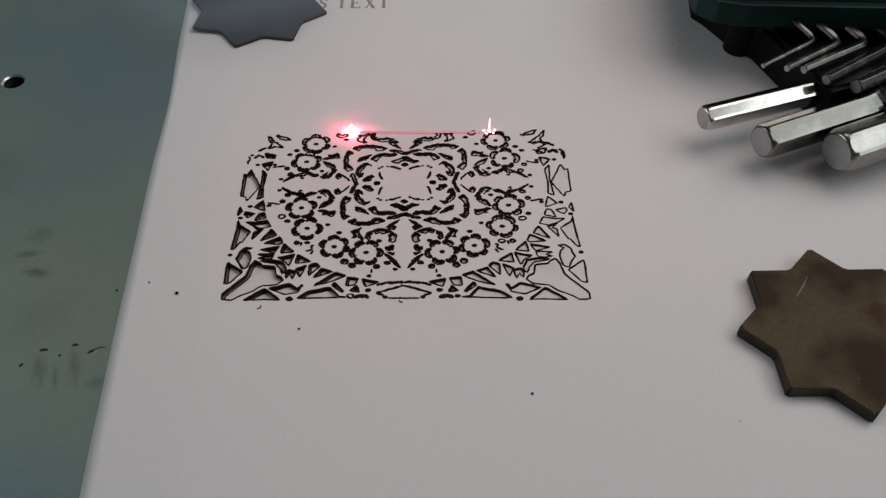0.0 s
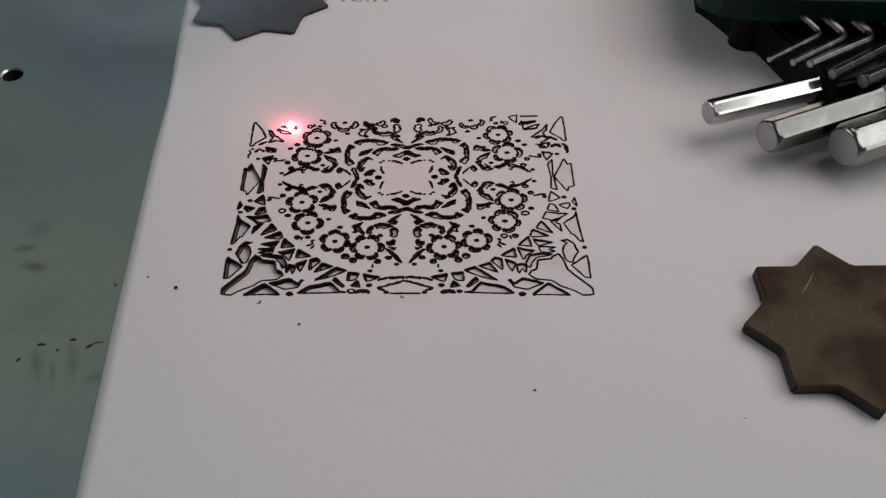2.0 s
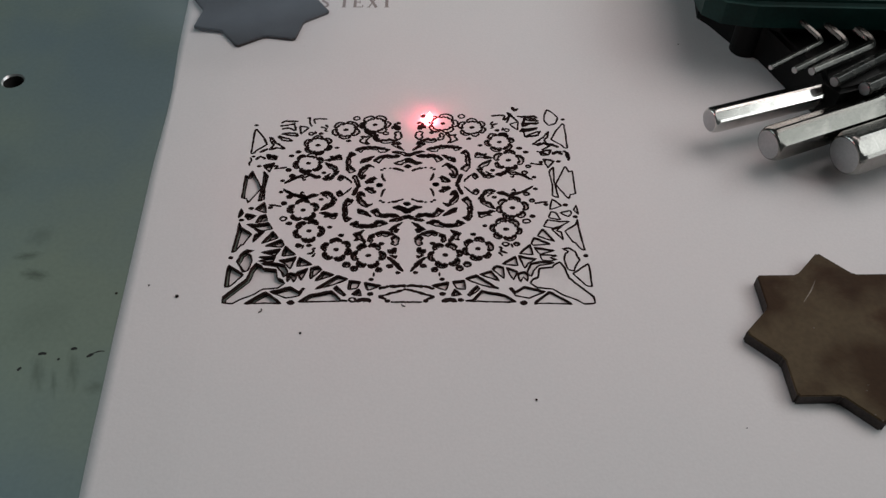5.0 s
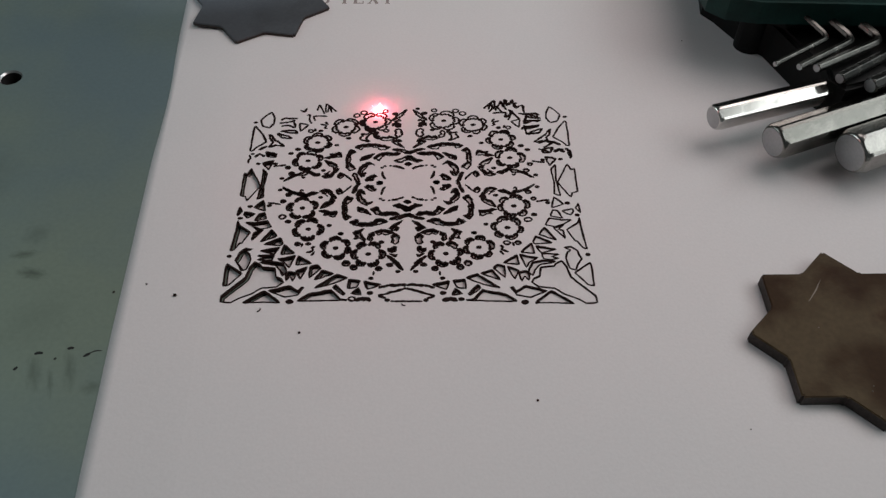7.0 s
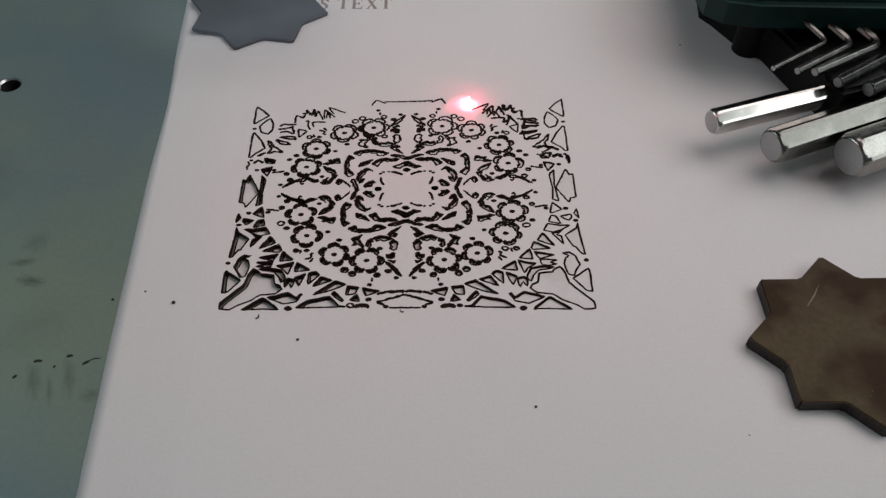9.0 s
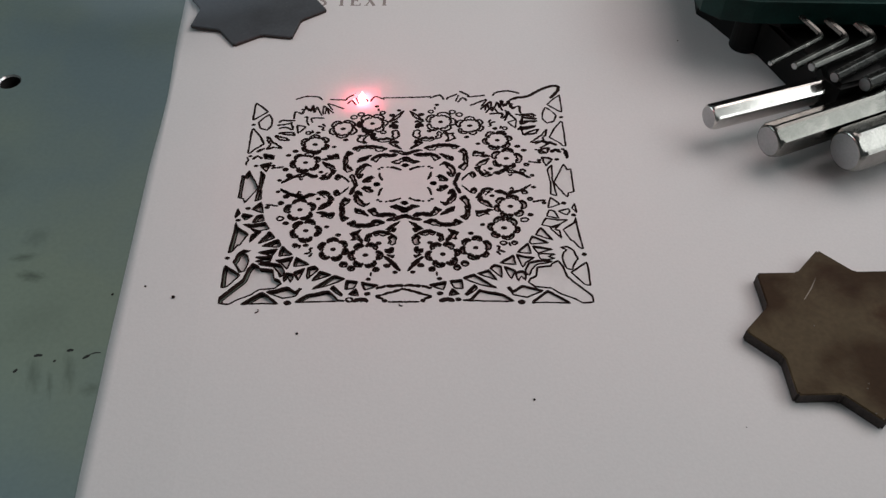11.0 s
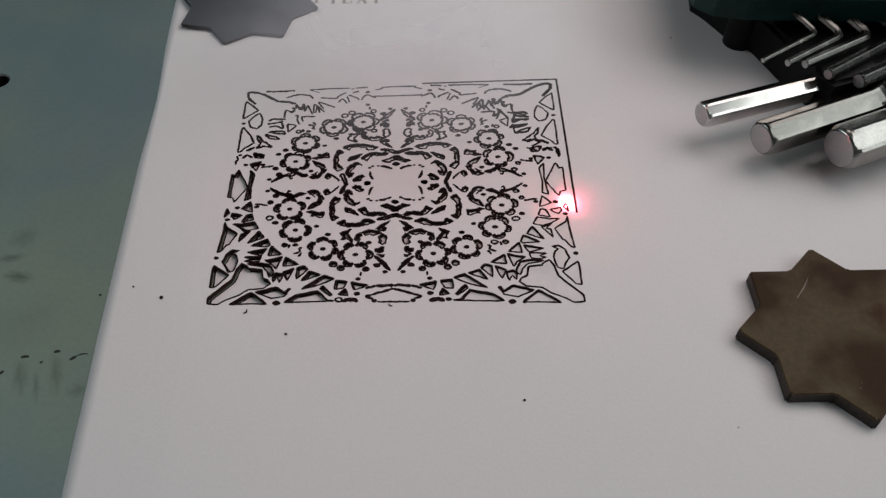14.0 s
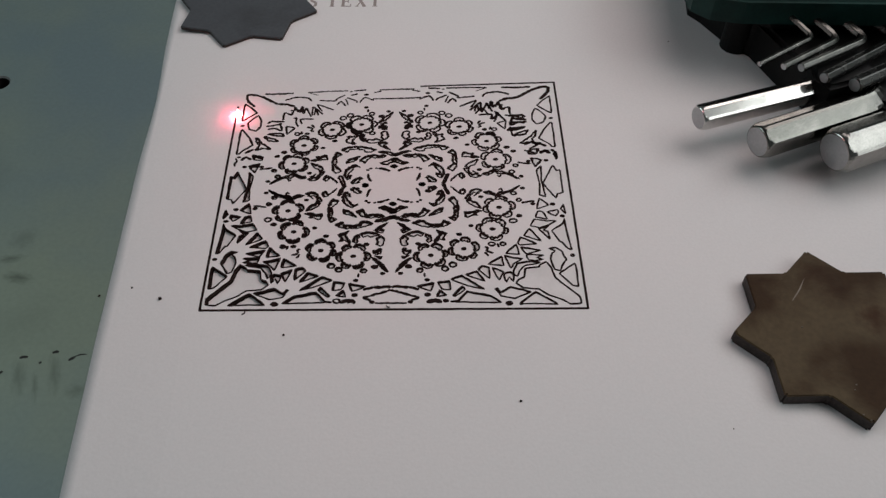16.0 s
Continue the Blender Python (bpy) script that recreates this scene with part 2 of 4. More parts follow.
for spot in ((-95.6, 125.4, 4.2, 1.6, 8, 0.42), (-92.0, 120.0, 4.6, 2.0, -12, 0.5), (-94.5, 131.5, 4.5, 4.0, 20, 0.22), (-83.2, 94.6, 6.5, 2.0, 107, 0.3),
             (-76.2, 95.6, 7.0, 1.7, 107, 0.3), (-79.2, 92.4, 5.0, 0.8, 107, 0.3), (-70.4, 91.5, 3.0, 2.2, 0, 0.3), (-104, 100, 9, 1.6, 105, 0.15), (-88, 107, 14, 9, 30, 0.10), (-112, 150, 16, 10, 70, 0.12)):
    stain(TABLE, *spot)

# ---- laser-cut ornament on its sheet ----
# Corners of the cut frame, clockwise from the far one beside the dull star.
FAR_L, FAR_R, NEAR_R, NEAR_L = (-52.99, 184.79), (31.95, 190.18), (34.18, 113.38), (-49.43, 111.05)
HALF_W, HALF_H = 42.0, 37.5


def glow_rust_tint(mat, x, y, sx, sy, turn, strength, tone=(1.0, 0.87, 0.88, 1)):
    """Reddish patch of its own shape: laser glow painted on paper, rust on steel."""
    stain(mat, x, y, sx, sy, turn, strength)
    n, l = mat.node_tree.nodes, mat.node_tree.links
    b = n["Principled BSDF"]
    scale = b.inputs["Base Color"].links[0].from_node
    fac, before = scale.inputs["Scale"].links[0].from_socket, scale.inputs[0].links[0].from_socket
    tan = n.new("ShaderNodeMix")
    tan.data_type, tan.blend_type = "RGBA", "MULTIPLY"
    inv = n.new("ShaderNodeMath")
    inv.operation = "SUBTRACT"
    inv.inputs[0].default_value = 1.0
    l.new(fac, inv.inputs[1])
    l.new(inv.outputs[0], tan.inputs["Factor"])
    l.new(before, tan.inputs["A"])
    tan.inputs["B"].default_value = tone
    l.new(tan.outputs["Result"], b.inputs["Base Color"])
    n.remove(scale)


for spot in ((-0.6, 15.5, 6.0, 4.6, 20, 0.75), (9.0, 3.5, 6.0, 5.5, 60, 0.95), (2.5, 10.5, 5.0, 3.0, 0, 0.6), (-13.0, 12.8, 8.0, 1.8, 0, 0.5)):
    glow_rust_tint(RUST, *spot, (0.5, 0.28, 0.16, 1))
# the laser's pink glow over the cutting, put into the paper's colour
glow_rust_tint(PAPER, -9.8, 150.0, 62.0, 58.0, 2.0, 0.56)


def on_sheet(x, y):
    """From the ornament's own millimetres to metres on the sheet; the laser's field is a little out of square."""
    u, v = x / HALF_W, y / HALF_H
    px = -9.797 + 42.122 * u - 1.222 * v + 0.300 * u * v + 0.548 * u * u + 0.203 * v * v - 0.092 * u * u * v + 0.014 * u * v * v
    py = 149.808 + 2.124 * u + 37.605 * v + 0.907 * u * v + 0.100 * u * u - 0.367 * v * v + 0.025 * u * u * v - 0.138 * u * v * v
    return px * MM, py * MM


def on_frame(x, y):
    """The same for the straight frame, which runs from corner to corner."""
    u, v = x / HALF_W, y / HALF_H
    c = [(1 - u) * (1 + v), (1 + u) * (1 + v), (1 + u) * (1 - v), (1 - u) * (1 - v)]
    return tuple(sum(k * p[i] for k, p in zip(c, (FAR_L, FAR_R, NEAR_R, NEAR_L))) / 4 * MM for i in (0, 1))


ORNAMENT = thing("cut_ornament", "lace ornament of flowers cut and charred into white paper", "paper cutting", place=(0, 0, 0))
MARKS = []  # mark, height of its top edge in the ornament
SIDE = [1, 1]
HEAVY = [1.0]  # the cuts beside the keys are burnt wider
THICK = 0.05 * MM
rng = random.Random(5)


def smooth(pts, closed, step=0.35, a=0.35):
    """Points along a rounded line through the given ones."""
    n, out = len(pts), []
    for i in range(n if closed else n - 1):
        p = [Vector(pts[(i + k) % n] if closed else pts[min(max(i + k, 0), n - 1)]) for k in (-1, 0, 1, 2)]
        m = max(2, int((p[2] - p[1]).length / step))
        for j in range(m):
            t = j / m
            t1, t2 = (p[2] - p[0]) * a, (p[3] - p[1]) * a
            out.append(p[1] * (2 * t ** 3 - 3 * t * t + 1) + t1 * (t ** 3 - 2 * t * t + t) + p[2] * (3 * t * t - 2 * t ** 3) + t2 * (t ** 3 - t * t))
    if not closed:
        out.append(Vector(pts[-1]))
    return out


def ribbon(bm, pts, width, closed=False, rough=0.34, taper=True, z=0.0, crescent=False, mat=0, place=on_sheet):
    """A flat charred line with ragged rims, in the ornament's millimetres."""
    n = len(pts)
    rows = []
    ph = rng.random() * 50
    for i, p in enumerate(pts):
        a, b = (pts[i - 1], pts[(i + 1) % n]) if closed else (pts[max(i - 1, 0)], pts[min(i + 1, n - 1)])
        d = Vector((b[0] - a[0], b[1] - a[1]))
        d = d.normalized() if d.length else Vector((1, 0))
        side = Vector((-d.y, d.x))
        k = 1.0
        if taper and not closed:
            k = min(1.0, 0.45 + 0.9 * min(i, n - 1 - i) * 0.35 / max(width, 0.1))
        if crescent:
            k = 0.38 + 0.72 * math.sin(math.pi * (i + 0.4) / (n - 0.2))
        hw = width / 2 * k
        l = hw * (1 + rough * noise.noise((ph, i * 0.62, 0)) * 2)
        r = hw * (1 + rough * noise.noise((ph + 9, i * 0.62, 3)) * 2)
        q = Vector((p[0], p[1]))
        u, v = place(*(q + side * l)), place(*(q - side * r))
        rows.append([bm.verts.new((*u, z)), bm.verts.new((*u, z + THICK)), bm.verts.new((*v, z + THICK)), bm.verts.new((*v, z))])
    for i in range(n if closed else n - 1):
        a, b = rows[i], rows[(i + 1) % n]
        for k in range(3):
            bm.faces.new((a[k], a[k + 1], b[k + 1], b[k])).material_index = mat
    if not closed:
        bm.faces.new(rows[0]).material_index = mat
        bm.faces.new(rows[-1][::-1]).material_index = mat


def flip(pts):
    return [(x * SIDE[0], y * SIDE[1]) for x, y in pts]


def add_mark(name, bm, pts, mat=(CHAR, SCORCH)):
    bmesh.ops.recalc_face_normals(bm, faces=bm.faces[:])
    ob = part(name, bm, mat, ORNAMENT)
    ob.location = (0, 0, TOP - 0.005 * MM)
    MARKS.append((ob, 0.75 * max(p[1] for p in pts) + 0.25 * sum(p[1] for p in pts) / len(pts) + 0.3, sum(p[0] for p in pts) / len(pts)))
    return ob


def sink(x, y):
    """0 to 1: how far the cut-outs have dropped; most in the near corner on the side of the table's hole."""
    return max(0.0, min(1.0, 0.30 - 0.014 * x - 0.008 * y))


def slab(bm, pts, z0, z1):
    q = [on_sheet(*p) for p in pts]
    lo, hi = [bm.verts.new((*p, z0)) for p in q], [bm.verts.new((*p, z1)) for p in q]
    for i in range(len(q)):
        j = (i + 1) % len(q)
        bm.faces.new((lo[i], lo[j], hi[j], hi[i]))
    es = [bm.edges.get((hi[i], hi[(i + 1) % len(q)])) for i in range(len(q))]
    bmesh.ops.triangle_fill(bm, use_beauty=True, edges=es)


def inset(pts, w):
    """The outline moved inwards by w on every side."""
    n = len(pts)
    area = sum(pts[i][0] * pts[(i + 1) % n][1] - pts[(i + 1) % n][0] * pts[i][1] for i in range(n))
    s = 1 if area > 0 else -1
    out = []
    for i in range(n):
        a, b, c = Vector(pts[i - 1]), Vector(pts[i]), Vector(pts[(i + 1) % n])
        e, f = (b - a).normalized(), (c - b).normalized()
        m = (Vector((-e.y, e.x)) + Vector((-f.y, f.x))) * s
        if m.length < 1e-6:
            m = Vector((-e.y, e.x)) * s
        m.normalize()
        k = w / max(0.45, abs(m.dot(Vector((-e.y, e.x)))))
        out.append(tuple(b + m * min(k, 2.2 * w)))
    return out


def crosses(p, q):
    """Whether two outlines meet or one lies in the other."""
    def turn(a, b, c):
        return (b[0] - a[0]) * (c[1] - a[1]) - (b[1] - a[1]) * (c[0] - a[0])

    def inside(pt, poly):
        hit = False
        for i in range(len(poly)):
            (x1, y1), (x2, y2) = poly[i - 1], poly[i]
            if (y1 > pt[1]) != (y2 > pt[1]) and pt[0] < (x2 - x1) * (pt[1] - y1) / (y2 - y1) + x1:
                hit = not hit
        return hit

    if inside(p[0], q) or inside(q[0], p):
        return True
    for i in range(len(p)):
        for j in range(len(q)):
            a, b, c, e = p[i - 1], p[i], q[j - 1], q[j]
            if turn(a, b, c) * turn(a, b, e) < 0 and turn(c, e, a) * turn(c, e, b) < 0:
                return True
    return False


HOLES = []
PIECES = []


def apart(p, q):
    """Whether the two outlines' bounds lie clear of each other."""
    return any(max(a[i] for a in p) < min(a[i] for a in q) or max(a[i] for a in q) < min(a[i] for a in p) for i in (0, 1))


def cell(pts, drop=(0.10, 0.85), rim=0.40, jag=0.10, step=0.6, soft=0.10, inner=0.30):
    """A closed cut. Where it was cut before the clip the sheet has a real opening, and the loose piece has dropped in it."""
    pts = flip(pts)
    cx, cy = sum(p[0] for p in pts) / len(pts), sum(p[1] for p in pts) / len(pts)
    k = sink(cx, cy)
    f = 1.3 if jag <= 0.1 else 2.6
    line = [(p.x + jag * noise.noise((p.x * f, p.y * f, 2)), p.y + jag * noise.noise((p.x * f, p.y * f, 7))) for p in smooth(pts, True, step, soft)]
    opened = max(p[1] for p in pts) < 17 and not any(not apart(line, h) and crosses(line, h) for h in HOLES)
    bm = bmesh.new()
    if not opened:
        ribbon(bm, [Vector(p) for p in line], 0.47 + 0.14 * k + (0.10 if inner > 0.35 else 0.0), True, 0.3)
        if inner > 0.35 and rng.random() < 0.1:
            slab(bm, line, 0, THICK)
        add_mark("cut_line", bm, line)
        return
    HOLES.append(line)
    depth = min(0.98, drop[0] + (0.2 if 0 < cx < 32 else 0.0) + drop[1] * k ** 1.3) * MM
    ribbon(bm, [Vector(p) for p in line], rim, True, 0.3)
    # charred wall of the opening
    n = len(line)
    wall_line = inset(line, 0.03)
    hi = [bm.verts.new((*on_sheet(*p), 0.01 * MM)) for p in wall_line]
    lo = [bm.verts.new((*on_sheet(*p), -min(depth + 0.12 * MM, 1.05 * MM))) for p in wall_line]
    for i in range(n):
        bm.faces.new((hi[i], hi[(i + 1) % n], lo[(i + 1) % n], lo[i])).material_index = 2
    ob = add_mark("cut_line", bm, line, (CHAR, SCORCH, BURNT))
    pb = bmesh.new()
    body = inset(line, 0.10)
    shift = 0.45 * k
    body = [(x + shift, y - 0.15 * k) for x, y in body]
    slab(pb, body, 0, THICK)
    ribbon(pb, [Vector(p) for p in body], inner, True, 0.35 if inner < 0.35 else 0.6, z=0.012 * MM, mat=1)
    piece = part("loose_piece", pb, (PIECE, CHAR), ob, "loose cut-out paper piece dropped in its opening")
    piece.location = (0, 0, -depth)
    PIECES.append((piece, depth, shift))


def fray(pts):
    """A small leaf with a frayed outline, cut right through."""
    cell(pts, (0.22, 0.95), 0.42, 0.26, 0.36, 0.16, 0.68)


def stroke(pts, width, closed=False):
    pts = flip(pts)
    line = smooth(pts, closed)
    bm = bmesh.new()
    ribbon(bm, line, width * 1.55 * HEAVY[0], closed)
    if width > 0.78:
        # frayed teeth along the inner side of the thick lines
        s = rng.choice((-1, 1))
        for i in range(1, len(line) - 1, 3):
            p, q = line[i], line[i + 1]
            e = (q - p).normalized()
            tip = p + Vector((-e.y, e.x)) * s * width * rng.uniform(0.55, 0.95) + e * rng.uniform(-0.3, 0.3)
            ribbon(bm, [p, (p + tip) / 2, tip], 0.45, False, 0.3, False)
    add_mark("leaf_cut", bm, line)


def dot(x, y, r, eye=False):
    x, y = x * SIDE[0], y * SIDE[1]
    k = 10
    a0 = rng.random()
    r *= 1.15
    pts = [(x + r * 1.15 * math.cos(2 * math.pi * i / k) * rng.uniform(0.85, 1.1), y + r * 0.85 * math.sin(2 * math.pi * i / k) * rng.uniform(0.85, 1.1)) for i in range(k)]
    bm = bmesh.new()
    if r > 0.58 and a0 > 0.85 and not eye:
        ribbon(bm, [Vector(p) for p in pts], 0.5, True)
    else:
        slab(bm, pts, 0, THICK)
    add_mark("cut_dot", bm, pts)


def petal(pts):
    """A petal of a half-hidden flower."""
    cell(pts, (0.22, 0.95), 0.42, 0.16, 0.36, 0.2, 0.36)


def ring(x, y, r):
    """A small round cut with its middle left in."""
    k = 12
    pts = [(x + r * 1.1 * math.cos(2 * math.pi * i / k) * rng.uniform(0.92, 1.06), y + r * 0.95 * math.sin(2 * math.pi * i / k) * rng.uniform(0.92, 1.06)) for i in range(k)]
    cell(pts, (0.05, 0.8), 0.46, 0.08, 0.5)


def flower(x, y, r, turn):
    """Petals round a dark eye; each petal is a crescent cut of its own with a frayed inner rim."""
    a = turn
    left = 2 * math.pi
    spans = [rng.uniform(0.8, 1.25) for _ in range(rng.choice((5, 6)))]
    for w in spans:
        span = left * w / sum(spans)
        mid, half = a + span / 2, span / 2 * rng.uniform(0.86, 0.95)
        a += span
        deep = r * rng.uniform(0.24, 0.34)
        rim, inner = [], []
        m = 7
        for j in range(m + 1):
            t = -1 + 2 * j / m
            q = mid + t * half
            c = math.sqrt(max(0.0, 1 - 0.97 * t * t))
            o = r * (0.70 + 0.36 * c)
            rim.append((x + o * math.cos(q) * 1.04, y + o * math.sin(q)))
            if 0 < j < m:
                i = o - deep * (0.45 + 0.55 * c) * (1.18 if j % 2 else 0.86)
                inner.append((x + i * math.cos(q) * 1.04, y + i * math.sin(q)))
        cell(rim + inner[::-1], (0.22, 0.95), 0.42, 0.14, 0.4, 0.2, 0.36)
    dot(x, y, 0.55, True)


def quarter():
    """Flowers and leaves inside the ring."""
    flower(8.8, -22.4, 3.6, 0.55)
    flower(16.3, -20.6, 3.3, 0.9)
    flower(23.1, -14.8, 3.4, 0.2)
    flower(25.0, -8.1, 3.5, 0.75)
    # the square in the middle
    stroke([(0.9, -4.8), (2.6, -5.6), (3.9, -5.8)], 0.5)
    dot(4.4, -5.9, 0.3)
    dot(5.8, -5.8, 0.35)
    dot(6.5, -5.3, 0.35)
    stroke([(5.4, -1.3), (5.9, -1.9), (6.2, -3.0), (6.4, -4.0)], 0.5)
    dot(6.9, 0.1, 0.7)
    stroke([(8.2, -1.1), (9.3, -0.8)], 0.4)
    fray([(7.6, -2.2), (8.4, -2.8), (9.8, -2.0), (10.4, -1.2), (10.0, -0.7), (8.9, -1.0), (8.2, -1.9)])
    # the cross-shaped clasp
    fray([(11.7, -0.2), (12.2, 0.0), (12.7, -1.0), (13.5, -3.3), (13.1, -3.4), (12.5, -2.6), (12.1, -1.1)])
    fray([(13.7, -0.9), (14.8, -2.1), (15.7, -3.0), (16.0, -2.3), (16.6, -1.7), (17.3, -2.3), (17.1, -3.0), (16.7, -3.7), (15.9, -3.3), (14.6, -2.2)])
    # scrolls round the square
    fray([(11.6, -2.1), (12.3, -3.7), (12.0, -5.5), (11.0, -6.6), (9.7, -7.4), (8.4, -6.2), (9.2, -6.6), (10.0, -6.3), (10.3, -5.3), (11.0, -4.6), (11.4, -3.3), (10.3, -3.7), (10.8, -2.5)])
    fray([(8.5, -10.4), (10.2, -8.5), (11.8, -7.8), (11.6, -9.2), (9.9, -9.9)])
    fray([(14.4, -4.4), (15.3, -5.8), (15.5, -8.4), (15.2, -10.7), (14.5, -12.1), (13.2, -11.0), (14.0, -10.7), (14.5, -10.0), (14.3, -8.3), (14.6, -7.1), (13.6, -6.0), (13.1, -5.1)])
    fray([(4.6, -12.6), (6.0, -11.8), (7.3, -11.8), (7.7, -12.6), (9.5, -13.0), (11.4, -12.9), (11.9, -11.9), (13.5, -12.8), (12.5, -13.5), (10.3, -14.0), (8.1, -13.9), (6.4, -13.4)])
    fray([(2.0, -10.4), (2.9, -9.7), (5.1, -9.6), (6.0, -9.9), (6.6, -9.2), (7.3, -7.9), (8.7, -8.8), (7.3, -10.3), (5.5, -10.8), (4.2, -10.5), (2.9, -10.7)])
    fray([(-0.7, -10.3), (0.2, -10.3), (2.0, -11.0), (4.1, -11.8), (2.4, -11.9), (0.7, -11.2), (-0.7, -10.7)])
    fray([(-0.7, -8.5), (1.0, -7.7), (1.9, -7.1), (3.5, -7.6), (1.9, -8.2), (0.6, -9.2), (-0.7, -9.3)])
    fray([(-0.7, -6.5), (0.1, -6.0), (0.8, -6.4), (0.0, -6.9)])
    fray([(1.1, -12.3), (2.9, -13.4), (4.3, -14.7), (3.3, -15.2), (2.5, -15.6), (1.9, -14.7), (2.8, -14.3), (1.8, -13.2)])
    # leaves among the flowers
    fray([(10.1, -14.8), (12.5, -15.9), (11.8, -17.0), (12.2, -18.0), (10.8, -17.6), (9.8, -18.8), (9.7, -18.0), (10.9, -16.2)])
    fray([(16.7, -9.3), (18.1, -9.4), (19.7, -8.8), (21.0, -9.1), (19.3, -9.7), (19.8, -10.6), (18.7, -10.4), (17.6, -11.1), (17.0, -10.8)])
    fray([(0.9, -27.0), (1.9, -24.9), (2.9, -23.8), (4.5, -22.8), (3.5, -24.2), (2.7, -25.3)])
    stroke([(2.1, -22.5), (2.8, -22.8), (4.0, -22.3)], 0.5)
    stroke([(2.2, -23.0), (3.1, -23.2)], 0.4)
    petal([(2.1, -19.1), (1.8, -17.4), (2.6, -16.4), (3.7, -17.2), (3.3, -18.0), (3.6, -19.0), (2.8, -19.5)])
    petal([(2.9, -16.1), (4.2, -15.4), (6.0, -15.1), (7.3, -15.7), (6.7, -16.7), (5.8, -16.3), (5.0, -16.8), (4.1, -16.4)])
    petal([(7.7, -15.9), (8.8, -16.5), (9.1, -18.0), (8.3, -18.6), (7.9, -17.9), (8.2, -17.2), (7.6, -16.8)])
    fray([(2.4, -20.4), (3.1, -20.2), (3.6, -20.9), (4.3, -20.7), (4.2, -21.6), (3.3, -22.0), (2.5, -21.6)])
    dot(5.9, -18.9, 0.55)
    ring(13.7, -25.1, 0.75)
    ring(11.9, -26.2, 0.7)
    ring(6.3, -26.6, 0.6)
    dot(3.8, -25.5, 0.7)
    dot(2.0, -27.4, 0.5)
    stroke([(7.4, -27.3), (7.4, -28.5)], 0.4)
    dot(7.9, -29.3, 0.5)
    dot(15.4, -16.3, 0.55)
    dot(18.2, -13.7, 0.5)
    stroke([(14.7, -16.0), (15.8, -16.6)], 0.4)
    petal([(17.1, -5.1), (17.9, -3.6), (18.6, -3.8), (18.2, -4.5), (18.5, -5.2)])
    petal([(18.2, -3.3), (18.7, -2.3), (20.0, -1.9), (21.3, -2.5), (20.4, -2.9), (19.9, -3.4), (19.2, -3.0), (18.8, -3.7)])
    petal([(17.4, -5.7), (18.5, -5.5), (18.9, -6.1), (19.6, -6.2), (20.2, -7.1), (20.8, -8.3), (19.2, -7.6), (17.9, -6.6)])
    fray([(21.5, -3.0), (22.9, -2.7), (24.2, -3.5), (24.1, -4.4), (23.3, -3.8), (22.1, -3.5)])
    fray([(24.1, -4.3), (25.4, -3.1), (27.2, -3.0), (29.4, -1.7), (30.3, -1.1), (28.6, -2.7), (26.3, -3.8)])
    stroke([(25.2, -2.5), (25.7, -2.0), (26.1, -2.9)], 0.4)
    dot(20.9, -4.6, 0.5)
    stroke([(19.2, -4.4), (19.9, -3.6), (20.8, -3.3)], 0.3)
    dot(30.9, -2.0, 0.5)
    ring(28.7, -3.6, 0.6)
    ring(29.8, -5.8, 0.5)
    stroke([(26.1, -4.9), (26.9, -5.5)], 0.4)
    stroke([(30.3, -6.8), (31.9, -6.5), (33.5, -6.3)], 0.45)
    dot(33.0, -7.2, 0.5)
    dot(29.5, -10.9, 0.6)
    dot(28.0, -12.4, 0.65)
    dot(22.7, -19.3, 0.55)
    stroke([(24.0, -19.1), (24.3, -20.3)], 0.45)
    ring(25.2, -19.3, 0.55)
    stroke([(21.0, -20.1), (21.8, -20.5), (21.4, -21.2), (22.2, -21.7), (23.0, -21.9)], 0.45)
    stroke([(21.0, -21.6), (21.8, -22.8)], 0.45)


